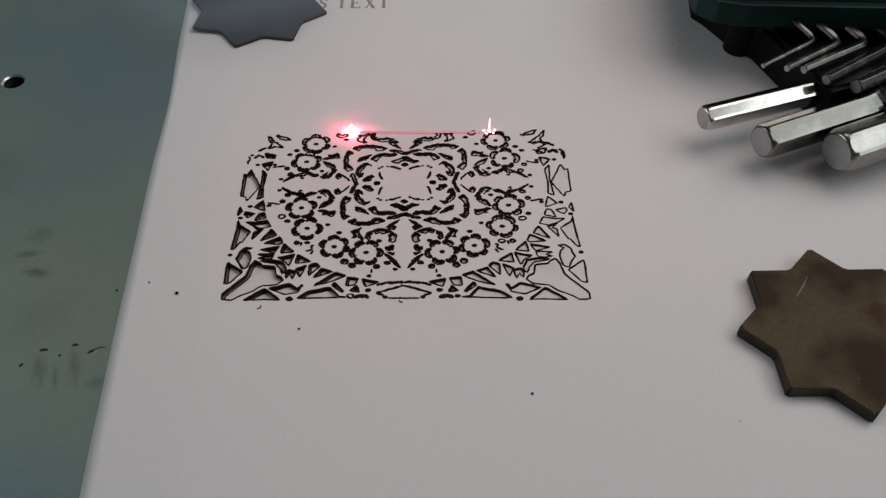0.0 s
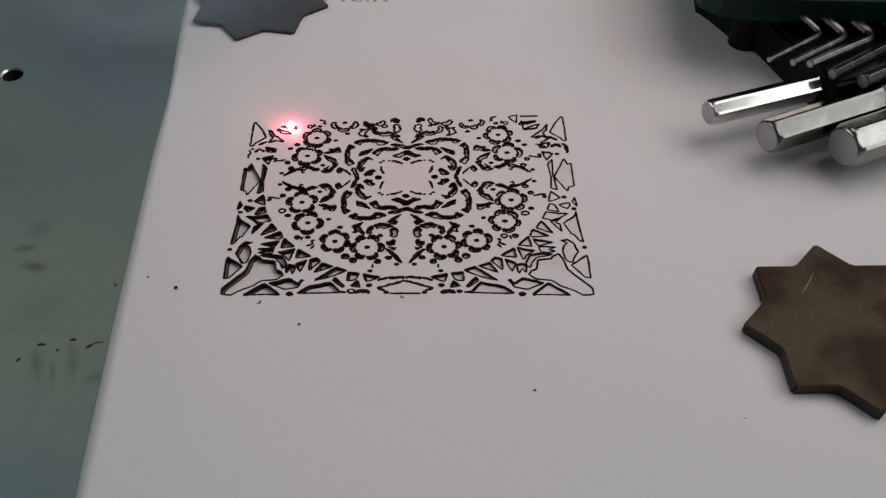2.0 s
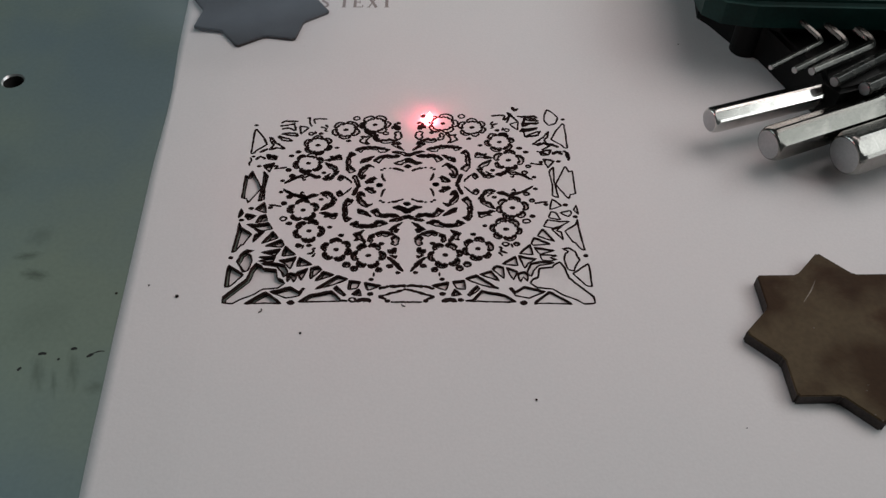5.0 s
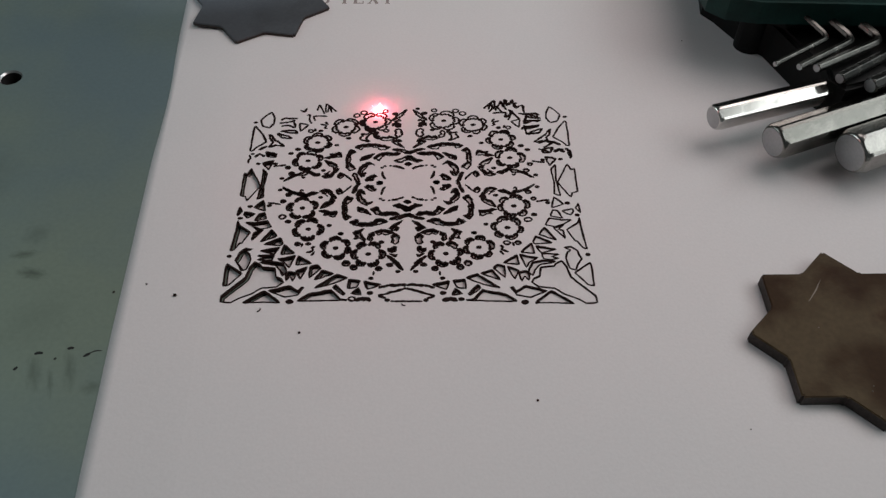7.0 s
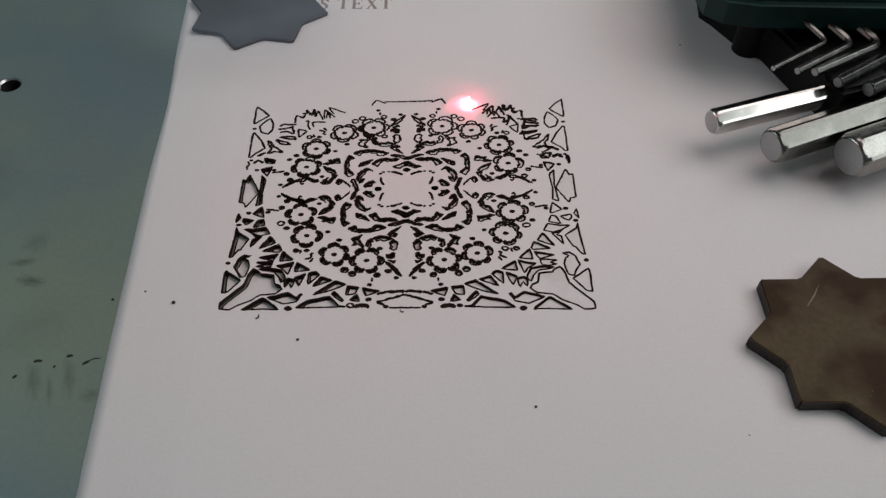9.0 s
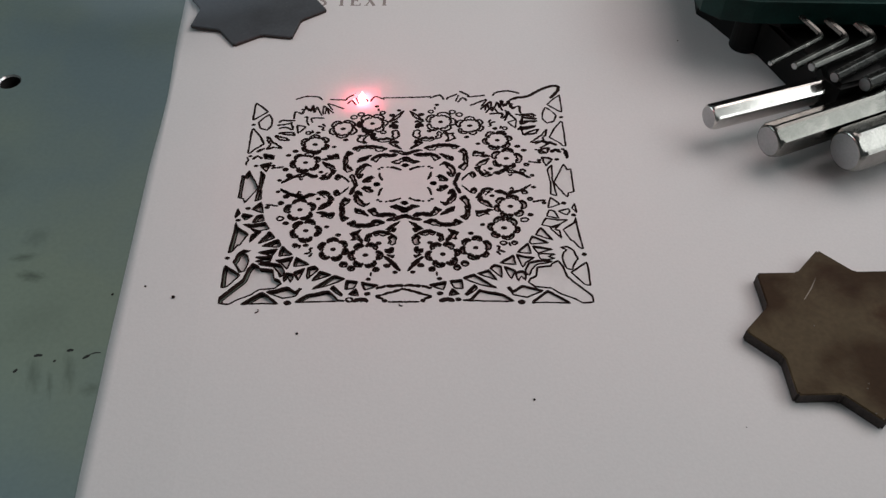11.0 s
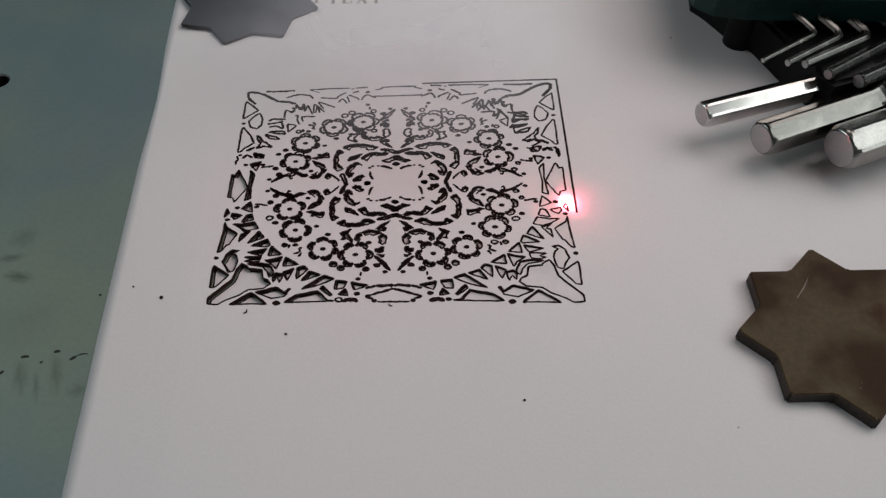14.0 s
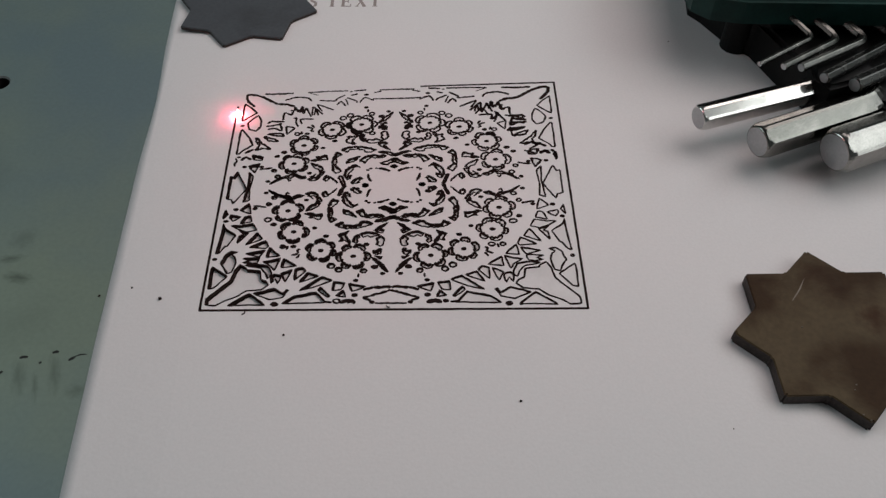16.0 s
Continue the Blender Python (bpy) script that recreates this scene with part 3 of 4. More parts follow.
def near_border():
    """Leaves between the ring and the frame, near side."""
    cell([(34.6, -5.4), (36.6, -7.7), (33.8, -8.8)])
    dot(37.6, -7.4, 0.55)
    cell([(33.3, -11.4), (33.9, -9.5), (35.1, -9.8), (36.0, -12.0)])
    cell([(36.1, -9.8), (38.6, -9.2), (38.7, -10.1), (37.9, -11.1), (37.1, -10.7)])
    cell([(40.1, -7.5), (40.3, -10.5), (39.3, -9.0)])
    dot(39.5, -11.2, 0.5)
    cell([(31.8, -14.0), (33.0, -12.0), (35.6, -12.6), (38.0, -12.6), (36.2, -13.8), (34.1, -14.7)])
    cell([(33.6, -15.0), (35.2, -14.6), (36.0, -14.1), (34.8, -15.4), (35.7, -15.8), (36.0, -18.2), (35.2, -17.1)])
    cell([(39.9, -11.9), (39.9, -14.2), (40.5, -21.2), (39.7, -21.0), (38.6, -19.0), (38.2, -19.0), (36.6, -15.6), (38.0, -14.5), (39.3, -13.5)])
    cell([(30.2, -16.9), (31.6, -14.9), (33.9, -18.6)])
    cell([(28.6, -19.1), (29.4, -17.4), (32.9, -19.4), (29.1, -19.7)])
    cell([(29.2, -20.3), (33.5, -21.3), (30.3, -22.3)])
    cell([(28.2, -19.5), (28.7, -22.4), (25.7, -22.0)])
    cell([(24.6, -22.9), (25.0, -25.5), (21.6, -25.0)])
    cell([(25.4, -22.7), (27.7, -23.4), (29.3, -23.7), (28.5, -24.2), (27.3, -25.1), (26.5, -26.3)])
    cell([(30.2, -22.5), (34.0, -22.7), (32.6, -23.4), (33.9, -24.0), (32.0, -24.3), (30.6, -24.0)])
    cell([(27.0, -27.1), (28.0, -25.0), (30.7, -24.4), (33.2, -24.7), (32.3, -25.1), (29.6, -25.6), (28.4, -27.0), (27.8, -28.6), (27.1, -27.9)])
    cell([(28.0, -29.4), (27.4, -30.4), (28.9, -31.7), (32.1, -32.0), (34.0, -33.5), (37.1, -35.0), (38.5, -36.0), (40.8, -35.8), (40.8, -34.1), (39.4, -32.6), (36.1, -29.0), (35.4, -26.2), (34.5, -24.6), (33.1, -25.3), (32.7, -26.0), (29.7, -26.4), (29.2, -28.8)])
    cell([(35.4, -20.8), (37.0, -20.6), (38.3, -21.7), (38.6, -23.0), (39.0, -24.1), (38.1, -25.4), (37.3, -27.1), (36.1, -26.7), (35.5, -23.8), (36.0, -22.2), (36.7, -21.5)])
    dot(40.5, -22.9, 0.5)
    cell([(37.1, -27.9), (40.6, -25.2), (40.9, -26.2), (40.8, -31.4), (39.5, -31.1)])
    cell([(22.4, -26.1), (24.8, -27.2), (23.7, -29.5)])
    cell([(24.9, -27.7), (26.4, -27.3), (27.0, -28.1), (26.9, -29.9), (26.0, -28.7), (25.3, -30.1), (25.0, -29.1)])
    cell([(19.3, -26.5), (20.2, -25.5), (21.7, -26.0), (21.7, -29.1)])
    cell([(22.7, -31.9), (23.2, -31.7), (23.9, -32.7), (26.1, -31.4), (30.4, -32.7), (26.8, -34.4), (23.9, -33.8), (23.3, -32.7)])
    cell([(27.7, -35.9), (31.4, -32.8), (35.9, -36.0), (31.4, -35.8)])
    dot(25.5, -35.7, 0.7)
    cell([(16.4, -28.0), (18.9, -27.0), (20.5, -29.7)])
    cell([(13.2, -29.2), (15.6, -28.2), (20.3, -31.9), (17.1, -31.1)])
    cell([(10.3, -30.0), (12.8, -29.6), (13.0, -32.0), (11.1, -31.8)])
    cell([(5.7, -31.0), (9.4, -30.1), (8.6, -32.3)])
    stroke([(0.0, -31.1), (3.9, -31.2)], 0.5)
    stroke([(3.9, -31.2), (6.2, -31.9)], 0.5)
    stroke([(0.0, -32.0), (6.2, -34.1)], 0.4)
    stroke([(6.2, -34.1), (4.4, -34.7)], 0.4)
    stroke([(0.0, -35.5), (3.5, -35.5)], 0.3)
    dot(4.2, -35.2, 0.5)
    dot(8.0, -33.3, 0.6)
    cell([(10.6, -32.0), (12.1, -33.4), (10.0, -33.8)])
    cell([(13.5, -33.5), (15.6, -31.1), (16.2, -31.9), (13.9, -33.8)])
    cell([(12.9, -35.2), (14.5, -34.9), (16.6, -32.5), (19.4, -33.1), (21.5, -33.6), (23.8, -35.5)])
    stroke([(7.7, -35.3), (9.6, -34.8), (11.1, -35.4)], 0.7)
    dot(11.9, -34.9, 0.55)


def far_border():
    """The same on the far side, where many cuts stay open."""
    stroke([(27.0, 30.4), (28.8, 31.3), (31.8, 31.8), (35.1, 34.2), (37.7, 35.6), (39.9, 35.8), (40.1, 34.2), (39.1, 32.5), (37.6, 30.7)], 0.62)
    stroke([(22.6, 32.4), (23.6, 33.8), (26.7, 34.3), (29.8, 33.1)], 0.42)
    stroke([(27.7, 36.1), (31.5, 35.9), (35.5, 36.0)], 0.5)
    cell([(36.7, 28.2), (40.2, 31.9), (40.2, 25.0)])
    cell([(36.1, 27.0), (37.3, 25.9), (38.6, 23.9), (37.9, 21.5), (36.1, 20.8), (35.1, 22.6), (35.2, 24.8)])
    dot(39.9, 23.0, 0.45)
    cell([(36.3, 15.4), (37.9, 18.9), (39.7, 21.4), (40.0, 20.8), (40.0, 12.1), (39.2, 12.3), (38.5, 13.4)])
    fray([(31.5, 13.7), (34.2, 16.2), (35.7, 18.3), (35.4, 16.5), (34.5, 15.2), (35.3, 13.4), (33.8, 14.0)])
    stroke([(35.8, 13.8), (36.8, 13.2), (37.9, 12.4)], 0.6)
    fray([(33.1, 10.9), (34.6, 11.4), (35.9, 11.6), (35.3, 9.8), (33.3, 9.6)])
    stroke([(36.0, 9.9), (37.4, 10.8), (38.6, 9.7)], 0.6)
    fray([(33.6, 8.3), (36.3, 7.5), (34.6, 5.2)])
    dot(37.4, 7.3, 0.5)
    dot(39.2, 10.9, 0.4)
    stroke([(40.0, 10.6), (39.6, 9.3), (40.1, 8.6), (39.8, 7.5)], 0.5)
    stroke([(21.4, 25.0), (23.3, 25.2), (24.9, 25.0), (24.4, 23.2)], 0.42)
    stroke([(25.3, 22.1), (26.0, 24.2), (26.1, 25.8), (26.8, 25.5)], 0.42)
    cell([(26.1, 21.6), (28.3, 22.4), (27.9, 19.3)])
    stroke([(29.0, 24.3), (30.8, 24.4), (32.5, 24.5), (33.4, 23.7)], 0.55)
    stroke([(29.6, 23.6), (31.5, 22.9), (33.7, 22.6)], 0.5)
    stroke([(30.1, 23.5), (29.4, 20.8), (31.4, 21.7), (33.1, 21.3)], 0.5)
    fray([(28.6, 18.6), (29.4, 19.6), (32.8, 19.5), (30.8, 18.8)])
    fray([(29.9, 16.6), (31.6, 17.8), (33.7, 18.5), (32.6, 17.0)])
    stroke([(22.2, 26.0), (23.0, 27.9), (23.8, 29.6), (24.3, 27.3)], 0.42)
    stroke([(24.3, 27.3), (24.9, 30.3), (25.3, 28.0), (25.8, 29.2)], 0.5)
    stroke([(25.8, 28.0), (26.8, 30.2), (26.8, 28.7), (27.9, 28.9)], 0.45)
    stroke([(27.0, 28.5), (27.6, 27.1), (28.7, 27.7)], 0.55)
    stroke([(28.7, 27.7), (29.4, 27.8), (29.5, 24.9)], 0.45)
    stroke([(20.4, 26.5), (21.1, 29.1), (21.5, 26.6)], 0.4)
    stroke([(21.9, 26.5), (22.0, 30.0), (19.2, 26.9)], 0.40)
    stroke([(16.5, 28.6), (20.9, 30.9), (19.5, 28.2)], 0.37)
    stroke([(20.6, 32.7), (16.3, 32.3), (16.1, 33.0), (13.8, 34.8)], 0.37)
    stroke([(23.9, 36.2), (18.4, 36.5), (13.1, 36.5)], 0.35)
    stroke([(23.9, 36.2), (21.0, 34.9)], 0.18)
    stroke([(12.7, 36.0), (11.9, 36.2)], 0.31)
    stroke([(11.5, 36.4), (8.3, 36.7)], 0.40)
    stroke([(12.3, 34.5), (10.5, 35.1)], 0.37)
    dot(8.2, 34.6, 0.5)
    stroke([(13.3, 33.6), (10.7, 32.1), (10.5, 31.3)], 0.37)
    stroke([(15.8, 30.6), (14.7, 32.0), (13.4, 30.1)], 0.37)
    stroke([(13.6, 33.1), (12.8, 30.5)], 0.33)
    stroke([(9.7, 31.3), (8.6, 33.4), (6.0, 32.1)], 0.37)
    stroke([(6.4, 32.8), (3.2, 32.7), (0.0, 32.7)], 0.37)
    stroke([(6.2, 35.4), (4.1, 36.0)], 0.33)
    stroke([(4.7, 36.5), (0.0, 36.6)], 0.37)
    if SIDE[0] > 0:
        # burnt wedges on the side of the hex keys
        stroke([(20.5, 25.5), (22.4, 27.7), (24.1, 24.8)], 0.34)
        stroke([(23.5, 29.9), (25.1, 26.2)], 0.42)
        stroke([(24.7, 23.1), (26.6, 24.7), (28.3, 22.4)], 0.42)
        stroke([(28.1, 24.7), (33.1, 23.3)], 0.34)
        stroke([(29.0, 21.8), (33.7, 21.8)], 0.42)
        stroke([(29.2, 19.1), (33.2, 20.0)], 0.42)
        stroke([(29.4, 16.9), (33.3, 17.1)], 0.34)
        stroke([(32.4, 13.1), (34.5, 14.1), (36.6, 13.0)], 0.42)
        stroke([(33.6, 11.5), (36.6, 13.8)], 0.42)
        stroke([(32.2, 11.1), (34.9, 10.0)], 0.34)
        stroke([(36.0, 10.4), (38.5, 10.9)], 0.42)
        stroke([(39.2, 10.8), (40.1, 9.8), (39.6, 8.3)], 0.42)
        stroke([(29.3, 20.1), (29.8, 16.4)], 0.34)
        stroke([(25.6, 26.4), (27.4, 23.8)], 0.42)


for SIDE[0] in (1, -1):
    for SIDE[1], HEAVY[0] in ((1, 0.86), (-1, 0.95)):
        quarter()
    HEAVY[0] = 1.0
    SIDE[1] = 1
    near_border()
    HEAVY[0] = 1.0 if SIDE[0] > 0 else 0.82
    far_border()
    HEAVY[0] = 1.0
SIDE[1] = 1
for SIDE[0] in (1, -1):
    # the five-sided opening in the middle of either side
    cell([(36.0, -0.6), (38.8, 5.5), (39.6, 3.7), (40.4, 3.9), (40.4, -3.7), (39.1, -4.1), (38.6, -5.5)])
    cell([(34.7, 3.7), (35.9, 5.4), (35.7, 0.7), (36.2, -4.9), (34.8, -4.3), (35.1, -0.6)])


RAMP = 18.0  # width of the strip that bends down, in millimetres


def paper_sheet():
    """The sheet, with the openings that were cut before."""
    m = pose(-64.1 * MM, 38 * MM, 0, 0, 0, 4.9)
    mid = (TOP + TABLE_Z + 0.02 * MM) / 2
    edge = [(m @ Vector((x * MM, y * MM, 0)))[:2] for x, y in [(RAMP + (210 - RAMP) * i / 40, 0) for i in range(40)] + [(210, 297 * i / 60) for i in range(60)] + [(210 - (210 - RAMP) * i / 40, 297) for i in range(40)] + [(RAMP, 297 - 297 * i / 60) for i in range(60)]]
    loops = [edge] + [[on_sheet(*p) for p in h] for h in HOLES]
    points, rims = [], []
    for loop in loops:
        k = len(points)
        points += [Vector((x / MM, y / MM)) for x, y in loop]
        rims += [(k + i, k + (i + 1) % len(loop)) for i in range(len(loop))]
    verts, _, faces, *_ = geometry.delaunay_2d_cdt(points, rims, [], 0, 1e-4)
    xy = np.array([v[:] for v in verts])
    tris = np.array([f for f in faces if len(f) == 3])
    mids = xy[tris].mean(axis=1)

    def within(loop):
        hit = np.zeros(len(mids), bool)
        q = np.array(loop) / MM
        for (x1, y1), (x2, y2) in zip(q, np.roll(q, -1, axis=0)):
            if y1 != y2:
                hit ^= ((y1 > mids[:, 1]) != (y2 > mids[:, 1])) & (mids[:, 0] < (x2 - x1) * (mids[:, 1] - y1) / (y2 - y1) + x1)
        return hit

    solid = within(edge)
    for loop in loops[1:]:
        solid &= ~within(loop)
    tris = tris[solid]
    half = (TOP - TABLE_Z - 0.02 * MM) / 2
    bm = bmesh.new()
    top = [bm.verts.new((x * MM, y * MM, half)) for x, y in xy]
    low = [bm.verts.new((x * MM, y * MM, -half)) for x, y in xy]
    sides = {}
    for f in tris:
        a, b, c = xy[f]
        if (b[0] - a[0]) * (c[1] - a[1]) - (b[1] - a[1]) * (c[0] - a[0]) < 0:
            f = f[::-1]
        bm.faces.new([top[i] for i in f])
        bm.faces.new([low[i] for i in f[::-1]])
        for i in range(3):
            e = (int(f[i]), int(f[(i + 1) % 3]))
            sides[e] = sides.get(e, 0) + 1
    for a, b in sides:
        if (b, a) not in sides:
            bm.faces.new((top[b], top[a], low[a], low[b]))
    for v in [v for v in bm.verts if not v.link_faces]:
        bm.verts.remove(v)
    me = bpy.data.meshes.new("paper_sheet")
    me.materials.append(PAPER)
    # the free edge bends down on to the table
    n = 8
    rows = []
    for i in range(n + 1):
        k = i / n
        drop = (TABLE_Z + 0.14 * MM - TOP) * k ** 1.2
        rows.append([[bm.verts.new((*(m @ Vector(((RAMP * (1 - k)) * MM, y * MM, 0)))[:2], TOP + drop - dz - mid)) for y in [j * 297 / 60 for j in range(61)]] for dz in (0, 0.1 * MM)])
    for a, b in zip(rows, rows[1:]):
        for j in range(60):
            bm.faces.new((a[0][j], b[0][j], b[0][j + 1], a[0][j + 1])).smooth = True
            bm.faces.new((a[1][j], a[1][j + 1], b[1][j + 1], b[1][j]))
    for j in range(60):
        bm.faces.new((rows[-1][0][j], rows[-1][1][j], rows[-1][1][j + 1], rows[-1][0][j + 1]))
    for v in rows[-1][0] + rows[-1][1]:
        y = v.co.y / MM
        v.co.x += 0.12 * MM * noise.noise((v.co.y * 60, 4, 0)) + (0.9 * math.exp(-((y - 180) / 18) ** 2) - 0.3 * math.exp(-((y - 95) / 30) ** 2)) * MM
    bm.to_mesh(me)
    bm.free()
    ob = new("paper_sheet", me)
    ob.location.z = mid
    tagged(ob, "large white paper sheet lying on the metal table", "paper")


paper_sheet()

# the straight frame, cut last, from the middle of the far side round by the far, near and near corners
FRAME = []


def frame_side(a, b, t0, t1, n):
    for i in range(n):
        p, q = [Vector(a).lerp(Vector(b), k / n) for k in (i, i + 1)]
        bm = bmesh.new()
        m = 8
        ribbon(bm, [p.lerp(q, (j - 0.15) / (m - 0.3)) for j in range(m + 1)], 0.55, False, 0.12, False, place=on_frame)
        bmesh.ops.recalc_face_normals(bm, faces=bm.faces[:])
        ob = part("frame_cut", bm, CHAR, ORNAMENT)
        ob.location = (0, 0, TOP - 0.004 * MM)
        FRAME.append((ob, t0 + (t1 - t0) * (i + 0.6) / n))


frame_side((6.0, 37.2), (42, 37.5), 13.15, 13.52, 6)
frame_side((42, 37.5), (42, -37.5), 13.52, 14.33, 14)
frame_side((42, -37.5), (-42, -37.5), 14.33, 15.25, 16)
frame_side((-42, -37.5), (-42, 30.5), 15.25, 16.0, 14)


# ---- star plates ----
def blunt(bm):
    """Rounds the upright corners as a torch cut leaves them."""
    es = [e for e in bm.edges if abs(e.verts[0].co.z - e.verts[1].co.z) > 0.1 * MM]
    bmesh.ops.bevel(bm, geom=es, offset=0.45 * MM, segments=2, affect="EDGES", clamp_overlap=True)


def star_plate(name, cx, cy, r, k, turn, mat, label, thick):
    t = thing(name, label, "metal star", "star plates", place=(cx * MM, cy * MM, TOP))
    pts = []
    for i in range(8):
        for kk, off in ((1.0, 0.0), (k, 0.5)):
            a = turn + (i + off) * math.pi / 4
            pts.append((r * kk * math.cos(a) * MM, r * kk * math.sin(a) * MM))
    bm = bmesh.new()
    low = [(x * 1.003, y * 1.003) for x, y in pts]
    prism(bm, low, 0.02 * MM, (thick - 0.25) * MM, 0.0)
    blunt(bm)
    part("edge", bm, EDGE, t, "dark burnt cut edge")
    bm = bmesh.new()
    prism(bm, pts, (thick - 0.25) * MM, thick * MM, 0.0)
    blunt(bm)
    es = [e for e in bm.edges if all(v.co.z > (thick - 0.01) * MM for v in e.verts)]
    bmesh.ops.bevel(bm, geom=es, offset=0.2 * MM, segments=2, affect="EDGES", clamp_overlap=True)
    part("plate", bm, mat, t)
    return t


ST1 = star_plate("star_plate", 84.9, 106.6, 21.75, 0.765, 1.612, RUST, "brown rusty eight-pointed steel star lying on the paper", 3.0)
ST2 = star_plate("star_plate", -57.7, 224.5, 21.6, 0.775, -2.515, STEEL, "dark grey eight-pointed steel star lying on the paper", 1.0)


# ---- hex keys and their holder ----
def hex_key(size, pts, bend, label, twist):
    """An L-shaped bar of six flats along three points, in millimetres; bend is the elbow's radius."""
    t = thing("hex_key", label, "hex key", "hex keys in the holder", place=tuple(c * MM for c in pts[0]))
    a, b, c = [Vector(p) for p in pts]
    d1, d2 = (b - a).normalized(), (c - b).normalized()
    path = [a + d1 * size * 0.19 * (i / 9) ** 1.5 for i in range(10)]
    s, e = b - d1 * bend, b + d2 * bend
    path.append(s)
    for i in range(1, 8):
        k = i / 8
        path.append(s * (1 - k) ** 2 + b * 2 * k * (1 - k) + e * k * k)
    path += [e, c]
    up = d1.cross(d2).normalized()
    if up.z < 0:
        up = -up
    def section(i):
        """Six flats with eased corners; the cut end is turned to a round chamfer."""
        flat = size / 2
        for j in range(36):
            q = 2 * math.pi * j / 36
            r = min(flat / math.cos(q % (math.pi / 3) - math.pi / 6), flat * 1.125)
            if i < 9:
                r = min(r, flat * (0.89 + 0.235 * (i / 9) ** 0.75))
            yield r * math.cos(q + twist), r * math.sin(q + twist)

    bm = bmesh.new()
    rings = []
    for i, p in enumerate(path):
        d = (path[min(i + 1, len(path) - 1)] - path[max(i - 1, 0)]).normalized()
        side = d.cross(up).normalized()
        rings.append([bm.verts.new((p + side * u + up * v - a) * MM) for u, v in section(i)])
    for p, q in zip(rings, rings[1:]):
        for j in range(36):
            bm.faces.new((p[j], p[(j + 1) % 36], q[(j + 1) % 36], q[j]))
    bm.faces.new(rings[-1])
    bmesh.ops.recalc_face_normals(bm, faces=bm.faces[:])
    part("bar", bm, {6.0: CHROME, 8.0: DIM_8, 10.0: DIM_10, 2.7: DIM_MID, 3.7: DIM_MID}.get(size, DIM_SMALL), t)
    bm = bmesh.new()
    side = d1.cross(up).normalized()
    # the sawn end, slightly domed
    centre = bm.verts.new(-d1 * 0.035 * size * MM)
    hoops = [[bm.verts.new((side * u + up * v) * k * MM - d1 * size * h * MM) for u, v in section(0)] for k, h in ((1.0, 0.0), (0.8, 0.018), (0.4, 0.03))]
    for p, q in zip(hoops, hoops[1:]):
        for j in range(36):
            bm.faces.new((p[j], p[(j + 1) % 36], q[(j + 1) % 36], q[j]))
    for j in range(36):
        bm.faces.new((hoops[-1][j], hoops[-1][(j + 1) % 36], centre))
    bmesh.ops.recalc_face_normals(bm, faces=bm.faces[:])
    for f in bm.faces:
        f.smooth = True
    part("end_face", bm, END, t, "dull cut end")
    return t


for size, a, b, c, bend in (
    (6.0, (65.2, 166.3, 8.5), (103, 180.5, 8.5), (98, 196, 4), 6),
    (8.0, (78.0, 157.9, 8.5), (113.1, 173.7, 8.5), (108, 193, 4), 8),
    (10.0, (95.6, 154.7, 8.5), (131.6, 171.2, 8.5), (127, 194, 5), 10),
    (1.3, (79.8, 175.8, 18.0), (96.2, 187.4, 18.0), (88.0, 206, 18.5), 2.5),
    (1.75, (86.2, 176.2, 17.0), (103.2, 188.0, 17.0), (95.0, 206, 17.5), 3),
    (2.2, (91.1, 177.2, 16.0), (111.2, 189.4, 16.0), (102.0, 208, 16.5), 3.5),
    (2.7, (96.4, 174.5, 15.0), (120.5, 191.2, 15.0), (111.0, 210, 15.5), 4),
    (3.7, (103.9, 173.2, 14.0), (132, 190.0, 14.0), (122.0, 212, 14.5), 5),
):
    hex_key(size, (a, b, c), bend, "bright plated steel hex key clipped in the dark holder" if size < 5 else "thick bright plated steel hex key beside the paper cutting", radians(12 if size == 6.0 else 17))


def key_holder():
    t = thing("key_holder", "dark green and black plastic hex key holder", "tool holder", place=(0, 0, TOP))
    bm = bmesh.new()
    prism(bm, [(x * MM, y * MM) for x, y in ((76, 250), (75, 233), (74, 223), (77, 219), (83, 208), (88, 203), (93, 190), (97.5, 180), (102, 174.5), (113, 168), (165, 166), (165, 250))], 0, 11.5 * MM, 1.2 * MM, 3)
    part("base", bm, BLACK, t, "black plastic base")
    for x, y, r in ((85, 208, 4.2), (78, 225.5, 3.4)):
        bm = bmesh.new()
        prism(bm, [((x + r * math.cos(i * math.pi / 12)) * MM, (y + r * math.sin(i * math.pi / 12)) * MM) for i in range(24)], 0, 11.8 * MM, 1.0 * MM, 3)
        part("lobe", bm, BLACK, t, "rounded black lobe")
    bm = bmesh.new()
    prism(bm, [(x * MM, y * MM) for x, y in ((68, 250), (66.5, 209), (67.5, 201), (72, 197), (80, 195.5), (165, 195.5), (165, 250))], 16 * MM, 24 * MM, 1.5 * MM, 3)
    part("clip_body", bm, GREEN, t, "dark green plastic clip body")
    bm = bmesh.new()
    prism(bm, [(x * MM, y * MM) for x, y in ((74, 250), (72, 222), (75, 213), (82, 205), (90, 200), (165, 200), (165, 250))], 11.5 * MM, 16 * MM, 0.8 * MM, 2)
    part("hinge_block", bm, BLACK, t, "black plastic hinge block")
    bm = bmesh.new()
    prism(bm, [(x * MM, y * MM) for x, y in ((95.5, 177), (98.5, 173), (112, 178), (111, 190), (96.5, 189))], 3 * MM, 13.4 * MM, 1.0 * MM, 3)
    part("clip", bm, BLACK, t, "black clip round the thickest keys")
    return t


key_holder()


